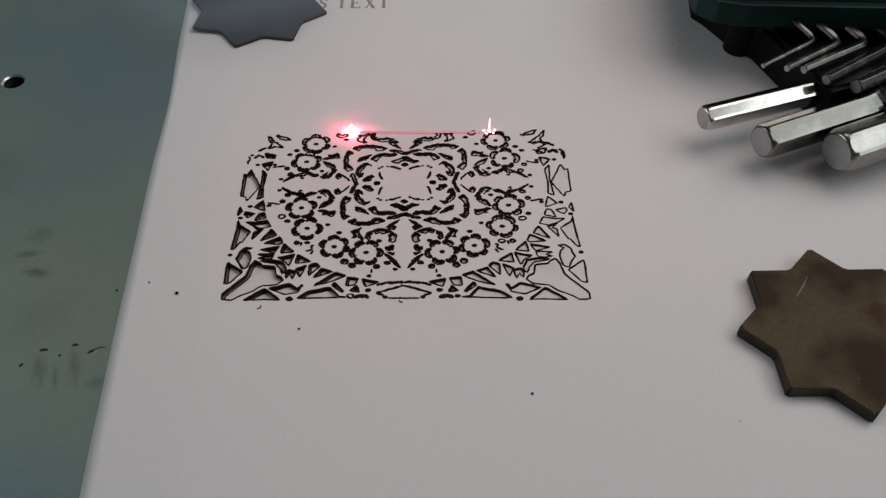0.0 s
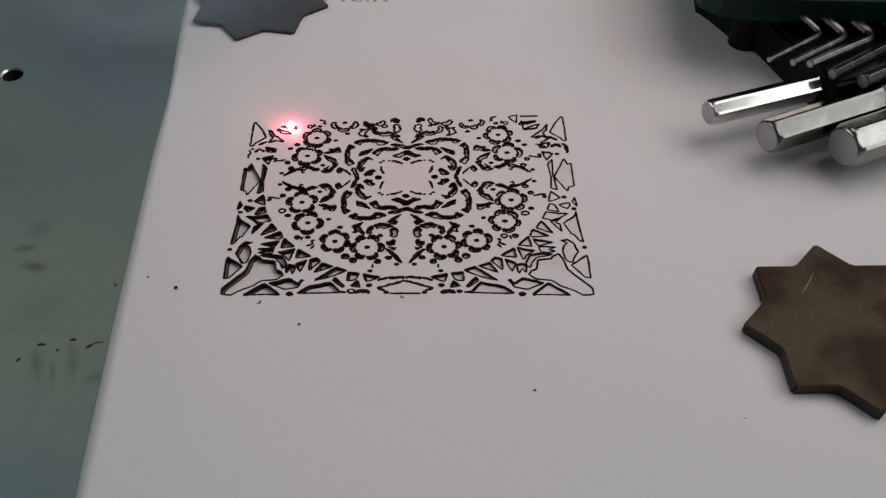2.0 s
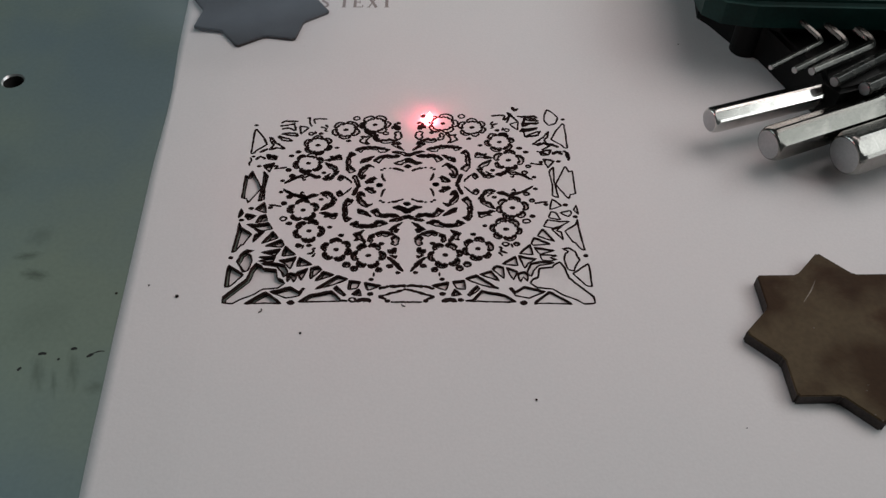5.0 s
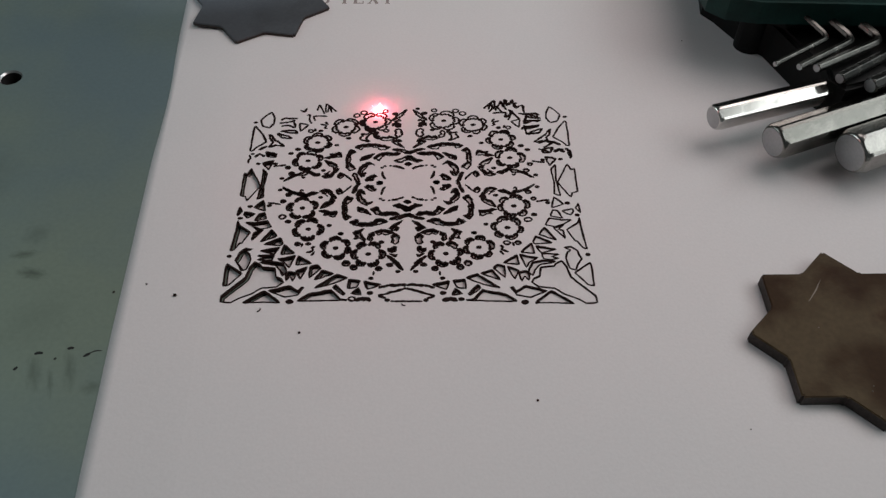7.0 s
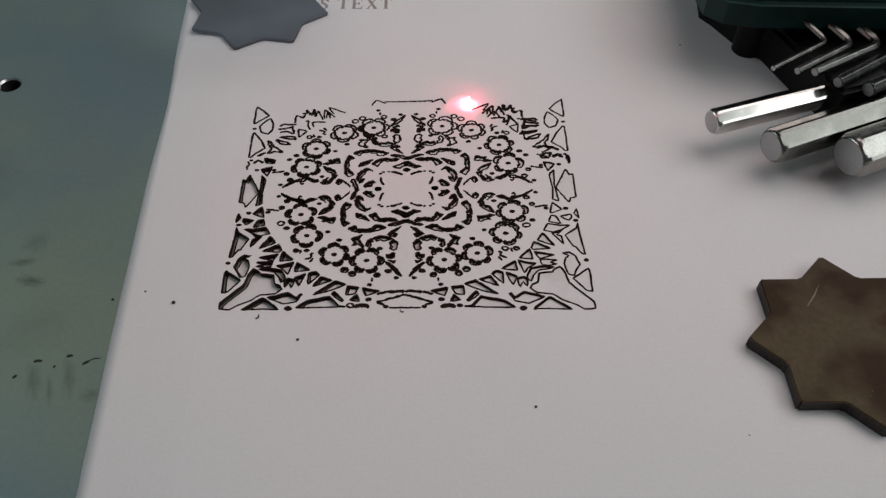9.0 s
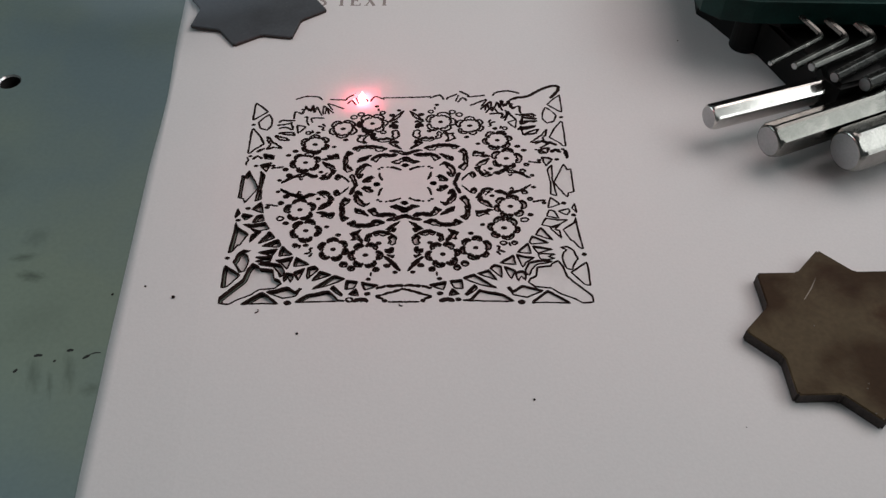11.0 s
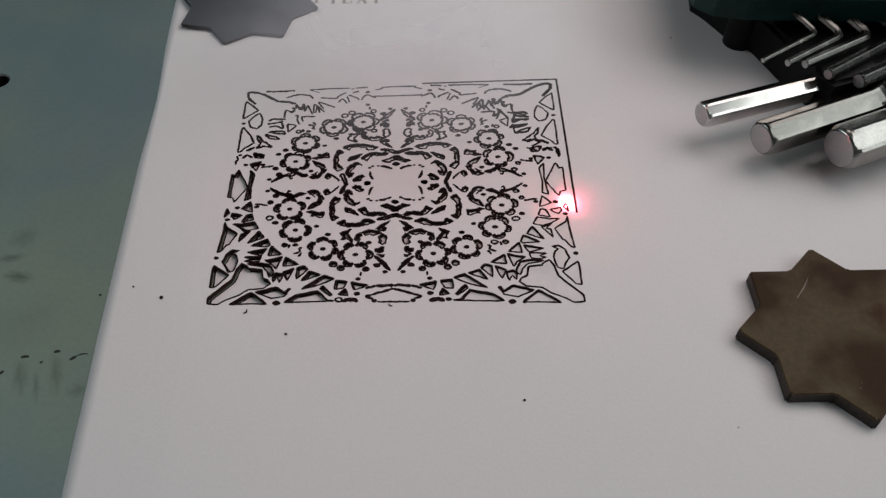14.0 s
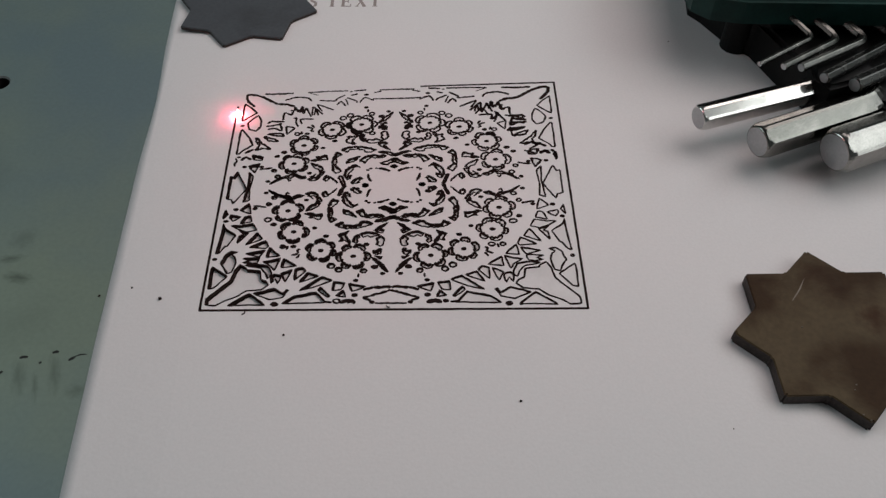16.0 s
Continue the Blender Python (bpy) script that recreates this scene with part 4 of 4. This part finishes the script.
# ---- crumbs, smears and writing ----
def speck(x, y, r, name="crumb", label="tiny black crumb of charred paper", z=TOP):
    bm = bmesh.new()
    bmesh.ops.create_icosphere(bm, subdivisions=1, radius=0.85 * r * MM)
    for v in bm.verts:
        v.co *= rng.uniform(0.75, 1.2)
        v.co.z = v.co.z * 0.5
    ob = part(name, bm, CHAR)
    ob.location = (x * MM, y * MM, z + 0.35 * r * MM)
    tagged(ob, label, "crumb", "crumbs on the sheet")


for x, y, r in ((-30.5, 105.0, 0.36), (18.7, 90.2, 0.36), (66.3, 209.5, 0.28), (59.7, 84.9, 0.20)):
    speck(x, y, r)
speck(-65.7, 117.4, 0.36, z=TOP - 0.75 * MM)
speck(-58.7, 114.2, 0.5, z=TOP - 0.24 * MM)
speck(-72.5, 115.3, 0.4, label="tiny black crumb on the metal table", z=TABLE_Z)


def smear(pts, width, mat, name, label):
    bm = bmesh.new()
    line = smooth(pts, False, 0.5)
    rows = []
    n = len(line)
    for i, p in enumerate(line):
        d = (line[min(i + 1, n - 1)] - line[max(i - 1, 0)]).normalized()
        s = Vector((-d.y, d.x)) * width / 2 * (0.3 + 0.7 * math.sin(math.pi * (i + 0.5) / n)) * (1 + 0.4 * noise.noise((i * 0.6, p.x, 1)))
        rows.append([bm.verts.new(((q.x) * MM, (q.y) * MM, z)) for q, z in ((p + s, TABLE_Z), (p + s * 0.8, TABLE_Z + 0.03 * MM), (p - s * 0.8, TABLE_Z + 0.03 * MM), (p - s, TABLE_Z))])
    for a, b in zip(rows, rows[1:]):
        for k in range(3):
            bm.faces.new((a[k], a[k + 1], b[k + 1], b[k]))
    bmesh.ops.recalc_face_normals(bm, faces=bm.faces[:])
    tagged(part(name, bm, mat), label, "stain", "stains on the table")


for pts in ([(-84.5, 99.0), (-83.7, 99.3), (-82.8, 99.2)], [(-78.1, 100.4), (-77.4, 100.7), (-76.8, 100.6)], [(-74.3, 98.6), (-73.7, 99.1), (-73.1, 99.5)], [(-73.3, 99.5), (-72.2, 100.1), (-70.9, 100.2)], [(-80.1, 98.1), (-79.7, 97.8)], [(-87.5, 95.0), (-86.9, 95.8)]):
    smear(pts, 0.35 if pts[0][0] == -73.3 else 0.75, SOOT, "soot_mark", "short black soot mark on the metal table")


def curled_crumb(x, y, r, turn):
    bm = bmesh.new()
    pts = [Vector((r * math.cos(a), r * math.sin(a))) for a in [turn + i * 0.28 for i in range(9)]]
    rows = [[bm.verts.new((p.x * k * MM, p.y * k * MM, z * MM)) for k, z in ((1.15, 0), (1.1, 0.25), (0.9, 0.25), (0.85, 0))] for p in pts]
    for a, b in zip(rows, rows[1:]):
        for k in range(3):
            bm.faces.new((a[k], a[k + 1], b[k + 1], b[k]))
    ob = part("curled_crumb", bm, CHAR)
    ob.location = (x * MM, y * MM, TOP + 0.005 * MM)
    tagged(ob, "curled sliver of charred paper lying on the sheet", "crumb", "crumbs on the sheet")


curled_crumb(-40.2, 110.8, 0.6, -1.6)
curled_crumb(-8.9, 113.2, 0.5, 3.0)


def star_marks():
    bm = bmesh.new()
    prism(bm, [((x - 84.9) * MM, (y - 106.3) * MM) for x, y in ((81.6, 120.1), (79.6, 117.0), (77.3, 113.8), (77.5, 113.8), (79.9, 116.9))], 2.9 * MM, 3.02 * MM)
    part("scratch", bm, SCRATCH, ST1, "pale scratch")
    for x, y in ((84.3, 92.0), (84.3, 86.5), (85.4, 85.3), (77.7, 107.0), (84.9, 93.2)):
        bm = bmesh.new()
        bmesh.ops.create_icosphere(bm, subdivisions=1, radius=0.22 * MM)
        bmesh.ops.translate(bm, verts=bm.verts[:], vec=((x - 84.9) * MM, (y - 106.3) * MM, 2.95 * MM))
        part("speckle", bm, SCRATCH, ST1, "pale speckle")


star_marks()


GLYPHS = {
    "T": [(0.0, 0.96, 1.0, 0.96, 0.10), (0.5, 0.0, 0.5, 1.0, 0.20), (0.28, 0.03, 0.72, 0.03, 0.07), (0.03, 0.80, 0.03, 1.0, 0.07), (0.97, 0.80, 0.97, 1.0, 0.07)],
    "E": [(0.2, 0.0, 0.2, 1.0, 0.20), (0.0, 0.04, 0.92, 0.04, 0.09), (0.0, 0.96, 0.88, 0.96, 0.09), (0.2, 0.52, 0.65, 0.52, 0.09), (0.90, 0.0, 0.90, 0.24, 0.07), (0.86, 0.78, 0.86, 1.0, 0.07), (0.65, 0.40, 0.65, 0.64, 0.07)],
    "X": [(0.14, 1.0, 0.88, 0.0, 0.20), (0.86, 1.0, 0.14, 0.0, 0.09), (0.0, 0.03, 0.32, 0.03, 0.07), (0.66, 0.03, 1.0, 0.03, 0.07), (0.0, 0.97, 0.34, 0.97, 0.07), (0.68, 0.97, 1.0, 0.97, 0.07)],
    "S": [(0.85, 0.75, 0.6, 0.96, 0.12), (0.6, 0.96, 0.25, 0.88, 0.12), (0.25, 0.88, 0.25, 0.64, 0.18), (0.25, 0.64, 0.75, 0.40, 0.20), (0.75, 0.40, 0.75, 0.14, 0.18), (0.75, 0.14, 0.45, 0.04, 0.12), (0.45, 0.04, 0.12, 0.22, 0.12), (0.12, 0.0, 0.12, 0.26, 0.07), (0.87, 0.72, 0.87, 0.98, 0.07)],
}


def engraved_word(text, x, y, height, width, step, turn):
    """Serif letters burnt faintly into the sheet, each stroke a thin raised bar."""
    t = thing("engraved_word", "faint brown serif word engraved on the white paper", "writing")
    t.matrix_basis = pose(x * MM, y * MM, TOP, 0, 0, turn)
    for i, ch in enumerate(text):
        if ch == " ":
            continue
        bm = bmesh.new()
        for n, (x0, y0, x1, y1, w) in enumerate(GLYPHS[ch]):
            a, b = Vector((x0 * width + i * step, y0 * height)), Vector((x1 * width + i * step, y1 * height))
            e = (b - a).normalized()
            s = Vector((-e.y, e.x)) * w * height * 0.42
            prism(bm, [((p.x) * MM, (p.y) * MM) for p in (a + s, a - s, b - s, b + s)], 0.001 * MM, (0.012 + 0.002 * n) * MM)
        part("letter", bm, INK, t)


engraved_word("S", -39.7, 224.1, 5.4, 3.1, 4.05, 2.0)
engraved_word("TEXT", -34.1, 224.4, 5.4, 3.3, 4.3, 2.0)
engraved_word("TE", -15.2, 229.9, 5.4, 3.1, 4.05, 2.0)


# ---- the laser's burning spot ----
def laser_spark():
    t = thing("laser_spark", "white-hot burning spot with a red glow where the laser cuts", "spark")
    bm = bmesh.new()
    bmesh.ops.create_icosphere(bm, subdivisions=3, radius=0.85 * MM)
    for v in bm.verts:
        v.co *= 1 + 0.08 * noise.noise(v.co * 1500)
        v.co.z *= 0.8
    part("core", bm, SPARK_GLOW, t)
    bm = bmesh.new()
    bmesh.ops.create_cone(bm, cap_ends=True, segments=8, radius1=0.42 * MM, radius2=0.08 * MM, depth=1.1 * MM)
    bmesh.ops.translate(bm, verts=bm.verts[:], vec=(0.1 * MM, 0, 1.3 * MM))
    part("flame", bm, FLAME_GLOW, t, "small pink flame")
    for i in range(3):
        a, d = rng.uniform(0, 6.28), rng.uniform(1.8, 3.2)
        bm = bmesh.new()
        bmesh.ops.create_icosphere(bm, subdivisions=1, radius=0.11 * MM)
        bmesh.ops.translate(bm, verts=bm.verts[:], vec=(d * math.cos(a) * MM, d * math.sin(a) * MM * 0.6, rng.uniform(-0.4, 0.8) * MM))
        part("ember", bm, FLAME_GLOW, t)
    return t


SPARK_SPOT = laser_spark()


def second_spot():
    """The moving laser's second, smaller spot, added now and then with its red streak."""
    t = thing("second_spot", "small white second burning spot of the moving laser", "spark")
    bm = bmesh.new()
    bmesh.ops.create_icosphere(bm, subdivisions=1, radius=0.42 * MM)
    for v in bm.verts:
        v.co.y *= 1.0 + 1.2 * (v.co.y > 0.2 * MM)
    part("core", bm, FLAME_GLOW, t)
    bm = bmesh.new()
    bmesh.ops.create_cone(bm, cap_ends=True, segments=8, radius1=0.26 * MM, radius2=0.04 * MM, depth=4.2 * MM)
    bmesh.ops.translate(bm, verts=bm.verts[:], vec=(-0.1 * MM, 0.2 * MM, 2.2 * MM))
    part("flame", bm, FLAME_GLOW, t, "thin white tongue of flame")
    for x, y in ((-1.5, 0.1), (1.4, 0.3), (-0.9, -0.9), (0.9, -0.8)):
        bm = bmesh.new()
        bmesh.ops.create_icosphere(bm, subdivisions=1, radius=0.24 * MM)
        for v in bm.verts:
            v.co.x *= 1.5
        bmesh.ops.translate(bm, verts=bm.verts[:], vec=(x * MM, y * MM, 0.1 * MM))
        part("ember", bm, FLAME_GLOW, t)
    bm = bmesh.new()
    n = 24
    ring = [[bm.verts.new((-34 * MM * i / n, 0.45 * MM * math.cos(a) * (1 - 0.5 * abs(2 * i / n - 1)), 0.12 * MM * math.sin(a) - 0.3 * MM)) for a in [j * math.pi / 3 for j in range(6)]] for i in range(n + 1)]
    for p, q in zip(ring, ring[1:]):
        for j in range(6):
            bm.faces.new((p[j], p[(j + 1) % 6], q[(j + 1) % 6], q[j]))
    bmesh.ops.recalc_face_normals(bm, faces=bm.faces[:])
    part("trail", bm, TRAIL_GLOW, t, "thin red streak of the laser moving fast")
    return t


SECOND_SPOT = second_spot()


# ---- drifting smoke ----
def smoke_material(name, color, thick, seed):
    """Thin smoke that lets most light through; denser in its ragged middle."""
    m = bpy.data.materials.new(name)
    m.use_nodes = True
    n, l = m.node_tree.nodes, m.node_tree.links
    tc = n.new("ShaderNodeTexCoord")
    ln = n.new("ShaderNodeVectorMath")
    ln.operation = "LENGTH"
    mp = n.new("ShaderNodeMapping")
    l.new(tc.outputs["Generated"], mp.inputs["Vector"])
    mp.inputs["Location"].default_value, mp.inputs["Scale"].default_value = (-1, -1, 0), (2, 2, 0)
    l.new(mp.outputs[0], ln.inputs[0])
    curl = n.new("ShaderNodeTexNoise")
    curl.inputs["Scale"].default_value, curl.inputs["Detail"].default_value, curl.inputs["Distortion"].default_value = 24.0, 2.0, 0.6
    shift = n.new("ShaderNodeMapping")
    shift.inputs["Location"].default_value = (seed, seed * 2, 0)
    l.new(tc.outputs["Object"], shift.inputs["Vector"])
    l.new(shift.outputs[0], curl.inputs["Vector"])
    body = n.new("ShaderNodeMapRange")
    body.interpolation_type = "SMOOTHSTEP"
    body.inputs["From Min"].default_value, body.inputs["From Max"].default_value = 0.95, 0.30
    l.new(ln.outputs["Value"], body.inputs["Value"])
    wisps = n.new("ShaderNodeMapRange")
    wisps.inputs["From Min"].default_value, wisps.inputs["From Max"].default_value = 0.12, 0.88
    l.new(curl.outputs["Fac"], wisps.inputs["Value"])
    mul = n.new("ShaderNodeMath")
    mul.operation = "MULTIPLY"
    l.new(body.outputs["Result"], mul.inputs[0])
    l.new(wisps.outputs["Result"], mul.inputs[1])
    dense = n.new("ShaderNodeMath")
    dense.operation = "MULTIPLY"
    dense.inputs[1].default_value = thick
    l.new(mul.outputs[0], dense.inputs[0])
    clear, white, mix = n.new("ShaderNodeBsdfTransparent"), n.new("ShaderNodeBsdfDiffuse"), n.new("ShaderNodeMixShader")
    white.inputs["Color"].default_value = (*color, 1)
    l.new(dense.outputs[0], mix.inputs[0])
    l.new(clear.outputs[0], mix.inputs[1])
    l.new(white.outputs[0], mix.inputs[2])
    l.new(mix.outputs[0], n["Material Output"].inputs["Surface"])
    return m


def smoke_wisp(rx, ry, mat, label):
    """A thin billowing layer of smoke, in millimetres."""
    bm = bmesh.new()
    n = 24
    grid = [[bm.verts.new((rx * u * MM, ry * v * MM, (2.5 * noise.noise((u * 1.7, v * 1.7, rx)) + 2.0 * (1 - u * u) * (1 - v * v)) * MM)) for v in [2 * j / n - 1 for j in range(n + 1)]] for u in [2 * i / n - 1 for i in range(n + 1)]]
    for i in range(n):
        for j in range(n):
            bm.faces.new((grid[i][j], grid[i + 1][j], grid[i + 1][j + 1], grid[i][j + 1])).smooth = True
    ob = part("smoke_wisp", bm, mat)
    return tagged(ob, label, "smoke", "wisps of smoke")


SMOKE_PALE = smoke_wisp(66, 52, smoke_material("pale_smoke", (0.78, 0.80, 0.86), 0.55, 1.0), "pale thin smoke drifting over the paper cutting")
SMOKE_BLUE = smoke_wisp(42, 26, smoke_material("blue_smoke", (0.19, 0.36, 0.49), 0.66, 4.0), "thin bluish smoke drifting past the hex keys")
SMOKE_FAR = smoke_wisp(46, 30, smoke_material("grey_smoke", (0.40, 0.50, 0.60), 0.30, 7.0), "thin blue-grey smoke drifting over the dark star plate")
DRIFT = [
    (SMOKE_PALE, [(0, 40, 340, 30), (13.3, 40, 340, 30), (13.8, 0, 215, 16), (14.2, -12, 182, 12), (14.5, 0, 168, 12), (14.8, 8, 158, 12), (15.0, 8, 152, 12), (15.2, -22, 131, 12), (15.4, -52, 134, 12), (15.6, -105, 140, 14), (15.8, -150, 144, 15), (16.0, -190, 150, 16)]),
    (SMOKE_BLUE, [(0, 120, 350, 40), (13.9, 120, 350, 40), (14.6, 84, 204, 34), (14.9, 78, 188, 34), (15.2, 76, 184, 34), (15.6, 100, 226, 36), (16.0, 130, 340, 40)]),
    (SMOKE_FAR, [(0, -62, 218, 8), (0.7, -90, 205, 9), (1.4, -70, 228, 9), (2.2, -84, 206, 8), (3.0, -60, 212, 8), (4.2, -58, 214, 9), (6.5, -64, 214, 9), (7.5, -80, 236, 9), (8.2, -62, 214, 8), (9.0, -58, 210, 8), (10.2, -70, 222, 9), (11.5, -86, 222, 9), (11.9, -60, 212, 8), (13.0, -66, 208, 8), (13.5, -80, 218, 9), (14.2, -90, 262, 12), (15.0, -95, 330, 20), (16.0, -95, 340, 20)]),
]
SPARK = [
    (0, -24.5, 168.0),
    (0.1, -32.5, 166.3),
    (0.2, 29.2, 170.2),
    (0.3, 28.7, 163.1),
    (0.4, 27.5, 169.5),
    (0.5, -17.3, 166.4),
    (0.6, -17.8, 167.7),
    (0.7, -2.2, 167.4),
    (0.8, -47.0, 163.1),
    (0.9, -49.1, 158.5),
    (1, -49.7, 165.5),
    (1.1, 11.8, 171.3),
    (1.2, 21.0, 170.8),
    (1.3, 21.6, 170.8),
    (1.4, 7.9, 170.3),
    (1.5, -7.4, 169.7),
    (1.6, -14.3, 169.1),
    (1.7, 0.6, 169.7),
    (1.8, -22.3, 168.1),
    (1.9, -30.1, 166.4),
    (2, -40.4, 166.4),
    (2.1, 4.9, 170.2),
    (2.2, -35.1, 167.7),
    (2.3, -35.6, 169.6),
    (2.4, 30.5, 174.7),
    (2.5, -19.1, 169.4),
    (2.6, -32.6, 168.0),
    (2.7, -5.1, 169.5),
    (2.8, -4.8, 171.1),
    (2.9, -16.2, 170.6),
    (3, 20.7, 172.1),
    (3.1, 7.8, 172.2),
    (3.2, 7.1, 172.9),
    (3.3, -26.8, 170.3),
    (3.4, -43.1, 169.4),
    (3.5, 1.6, 172.0),
    (3.6, 1.3, 172.9),
    (3.7, -23.2, 171.0),
    (3.8, 12.2, 173.0),
    (3.9, -32.7, 169.4),
    (4, -32.3, 170.7),
    (4.1, -25.5, 171.0),
    (4.2, -3.8, 173.7),
    (4.5, 15.7, 174.2),
    (4.8, -34.7, 171.8),
    (5.1, 5.2, 174.6),
    (5.4, -25.8, 173.2),
    (5.7, 24.7, 176.3),
    (6, -13.9, 174.4),
    (6.3, -39.8, 170.8),
    (6.4, 10.7, 175.8),
    (6.5, 12.3, 176.8),
    (6.6, 13.4, 176.6),
    (6.7, -31.6, 172.5),
    (6.8, -32.2, 174.7),
    (7, -18.4, 175.7),
    (7.2, 13.8, 178.5),
    (7.4, -35.5, 173.5),
    (7.5, -36.0, 175.5),
    (7.6, -30.3, 176.0),
    (7.8, 28.2, 177.1),
    (8, -50.1, 171.1),
    (8.2, -5.5, 179.8),
    (8.4, -13.6, 179.9),
    (8.5, -4.3, 179.4),
    (8.6, -20.3, 177.4),
    (8.8, 2.0, 182.0),
    (9, 5.3, 181.3),
    (9.1, 7.2, 179.3),
    (9.2, 3.1, 180.7),
    (9.5, -28.9, 178.9),
    (9.8, 13.2, 182.2),
    (10.1, -40.7, 178.7),
    (10.4, -4.7, 181.7),
    (10.7, 21.1, 183.6),
    (11, -22.6, 180.9),
    (11.3, -50.1, 178.9),
    (11.4, 12.3, 184.7),
    (11.5, 6.0, 181.0),
    (11.6, 4.9, 184.7),
    (11.7, -23.4, 181.7),
    (11.8, -30.2, 179.9),
    (11.9, -32.4, 181.5),
    (12, -24.0, 182.3),
    (12.1, 19.9, 183.3),
    (12.2, 23.3, 184.9),
    (12.3, -6.5, 181.5),
    (12.4, -14.7, 180.7),
    (12.5, -13.8, 183.9),
    (12.6, -39.7, 180.8),
    (12.8, 13.6, 184.4),
    (13, -0.4, 184.3),
    (13.2, 4.0, 185.5),
    (13.4, 22.2, 187.0),
    (13.5, 30.6, 187.9),
    (13.6, 31.1, 179.8),
    (13.7, 31.6, 171.1),
    (13.8, 31.6, 162.3),
    (14, 31.4, 143.7),
    (14.2, 32.4, 125.3),
    (14.3, 32.4, 115.8),
    (14.5, 17.2, 113.2),
    (14.7, -0.5, 112.8),
    (15, -27.1, 112.1),
    (15.2, -44.6, 111.1),
    (15.4, -49.9, 123.6),
    (15.5, -49.9, 131.3),
    (15.7, -49.1, 148.0),
    (16, -51.7, 173.7),
]
SECOND_SPOTS = [(0, (11.6, 169.0)), (1.8, (1.8, 169.8)), (2.5, (11.1, 170.7)), (4, (3.7, 172.3)), (11.7, (13.3, 183.7)), (12, (24.8, 184.6))]
# when the cutting reaches each height of the ornament
REACHED = [(19.2, 0.0), (21.5, 1.5), (24.2, 3.0), (25.7, 4.0), (27.2, 6.4), (28.3, 7.2), (30.0, 8.2), (31.6, 9.1), (35.4, 11.2), (36.2, 11.45), (36.7, 11.9), (37.3, 12.3), (38.0, 13.2)]


def cut_time(y, x):
    if abs(x) < 9 and 31 < y < 34:
        return 8.15 + 0.05 * abs(x) + (0.25 if x > 0 else 0)
    if abs(x) > 34:
        y -= 0.6 if y > 33.5 else 1.9 if y > 29 else 0  # the corners run ahead
    elif 16 < abs(x) < 29 and 28.3 < y < 31.6:
        y -= 2.3  # and so do the long leaves beside them
    y -= 0.015 * x  # the far corner beside the keys is cut a little earlier
    if y <= REACHED[0][0]:
        return None
    for (a, s), (b, e) in zip(REACHED, REACHED[1:]):
        if y <= b:
            return s + (e - s) * (y - a) / (b - a)
    return REACHED[-1][1]


def surface(ob, t):
    """A cut line comes up through the sheet when the laser has burnt it."""
    z, low = ob.location.z, TOP - 0.15 * MM
    t = min(max(t, 0.15), 15.95)
    walk(ob, [(0, pose(0, 0, low)), (t - 0.07, pose(0, 0, low)), (t, pose(0, 0, z)), (16.0, pose(0, 0, z))])


def motions():
    walk(SPARK_SPOT, [(t, pose(x * MM, y * MM, TOP + 1.1 * MM)) for t, x, y in SPARK])
    # between its moments the laser's second spot is gone below the sheet
    away = dict(SECOND_SPOTS)
    rows = []
    rest = SECOND_SPOTS[-1][1]
    for t, x, y in SPARK:
        if t in away:
            a, c = away[t]
            rows.append((t, pose(a * MM, c * MM, TOP + 0.55 * MM, 0, 0, math.degrees(math.atan2(c - y, a - x)))))
        else:
            a, c = (max(x, 5.0), max(y, 176.0)) if t < 12.1 else rest
            rows.append((t, pose(a * MM, c * MM, TOP - 7.0 * MM)))
    walk(SECOND_SPOT, rows)
    for ob, way in DRIFT:
        walk(ob, [(t, pose(x * MM, y * MM, z * MM)) for t, x, y, z in way])
    for ob, y, x in MARKS:
        t = cut_time(y, x)
        if t is not None:
            surface(ob, t)
    for ob, t in FRAME:
        surface(ob, t)
    # the freed panel settles on its loose pieces once the frame is cut
    for ob, depth, shift in PIECES:
        a, b = ob.location.copy(), ob.location.copy()
        b.x, b.z = -shift * 0.4 * MM, -depth * (0.3 + 0.4 * depth / MM)
        walk(ob, [(0, pose(*a)), (13.9, pose(*a)), (14.9, pose(*b)), (16.0, pose(*b))])


motions()
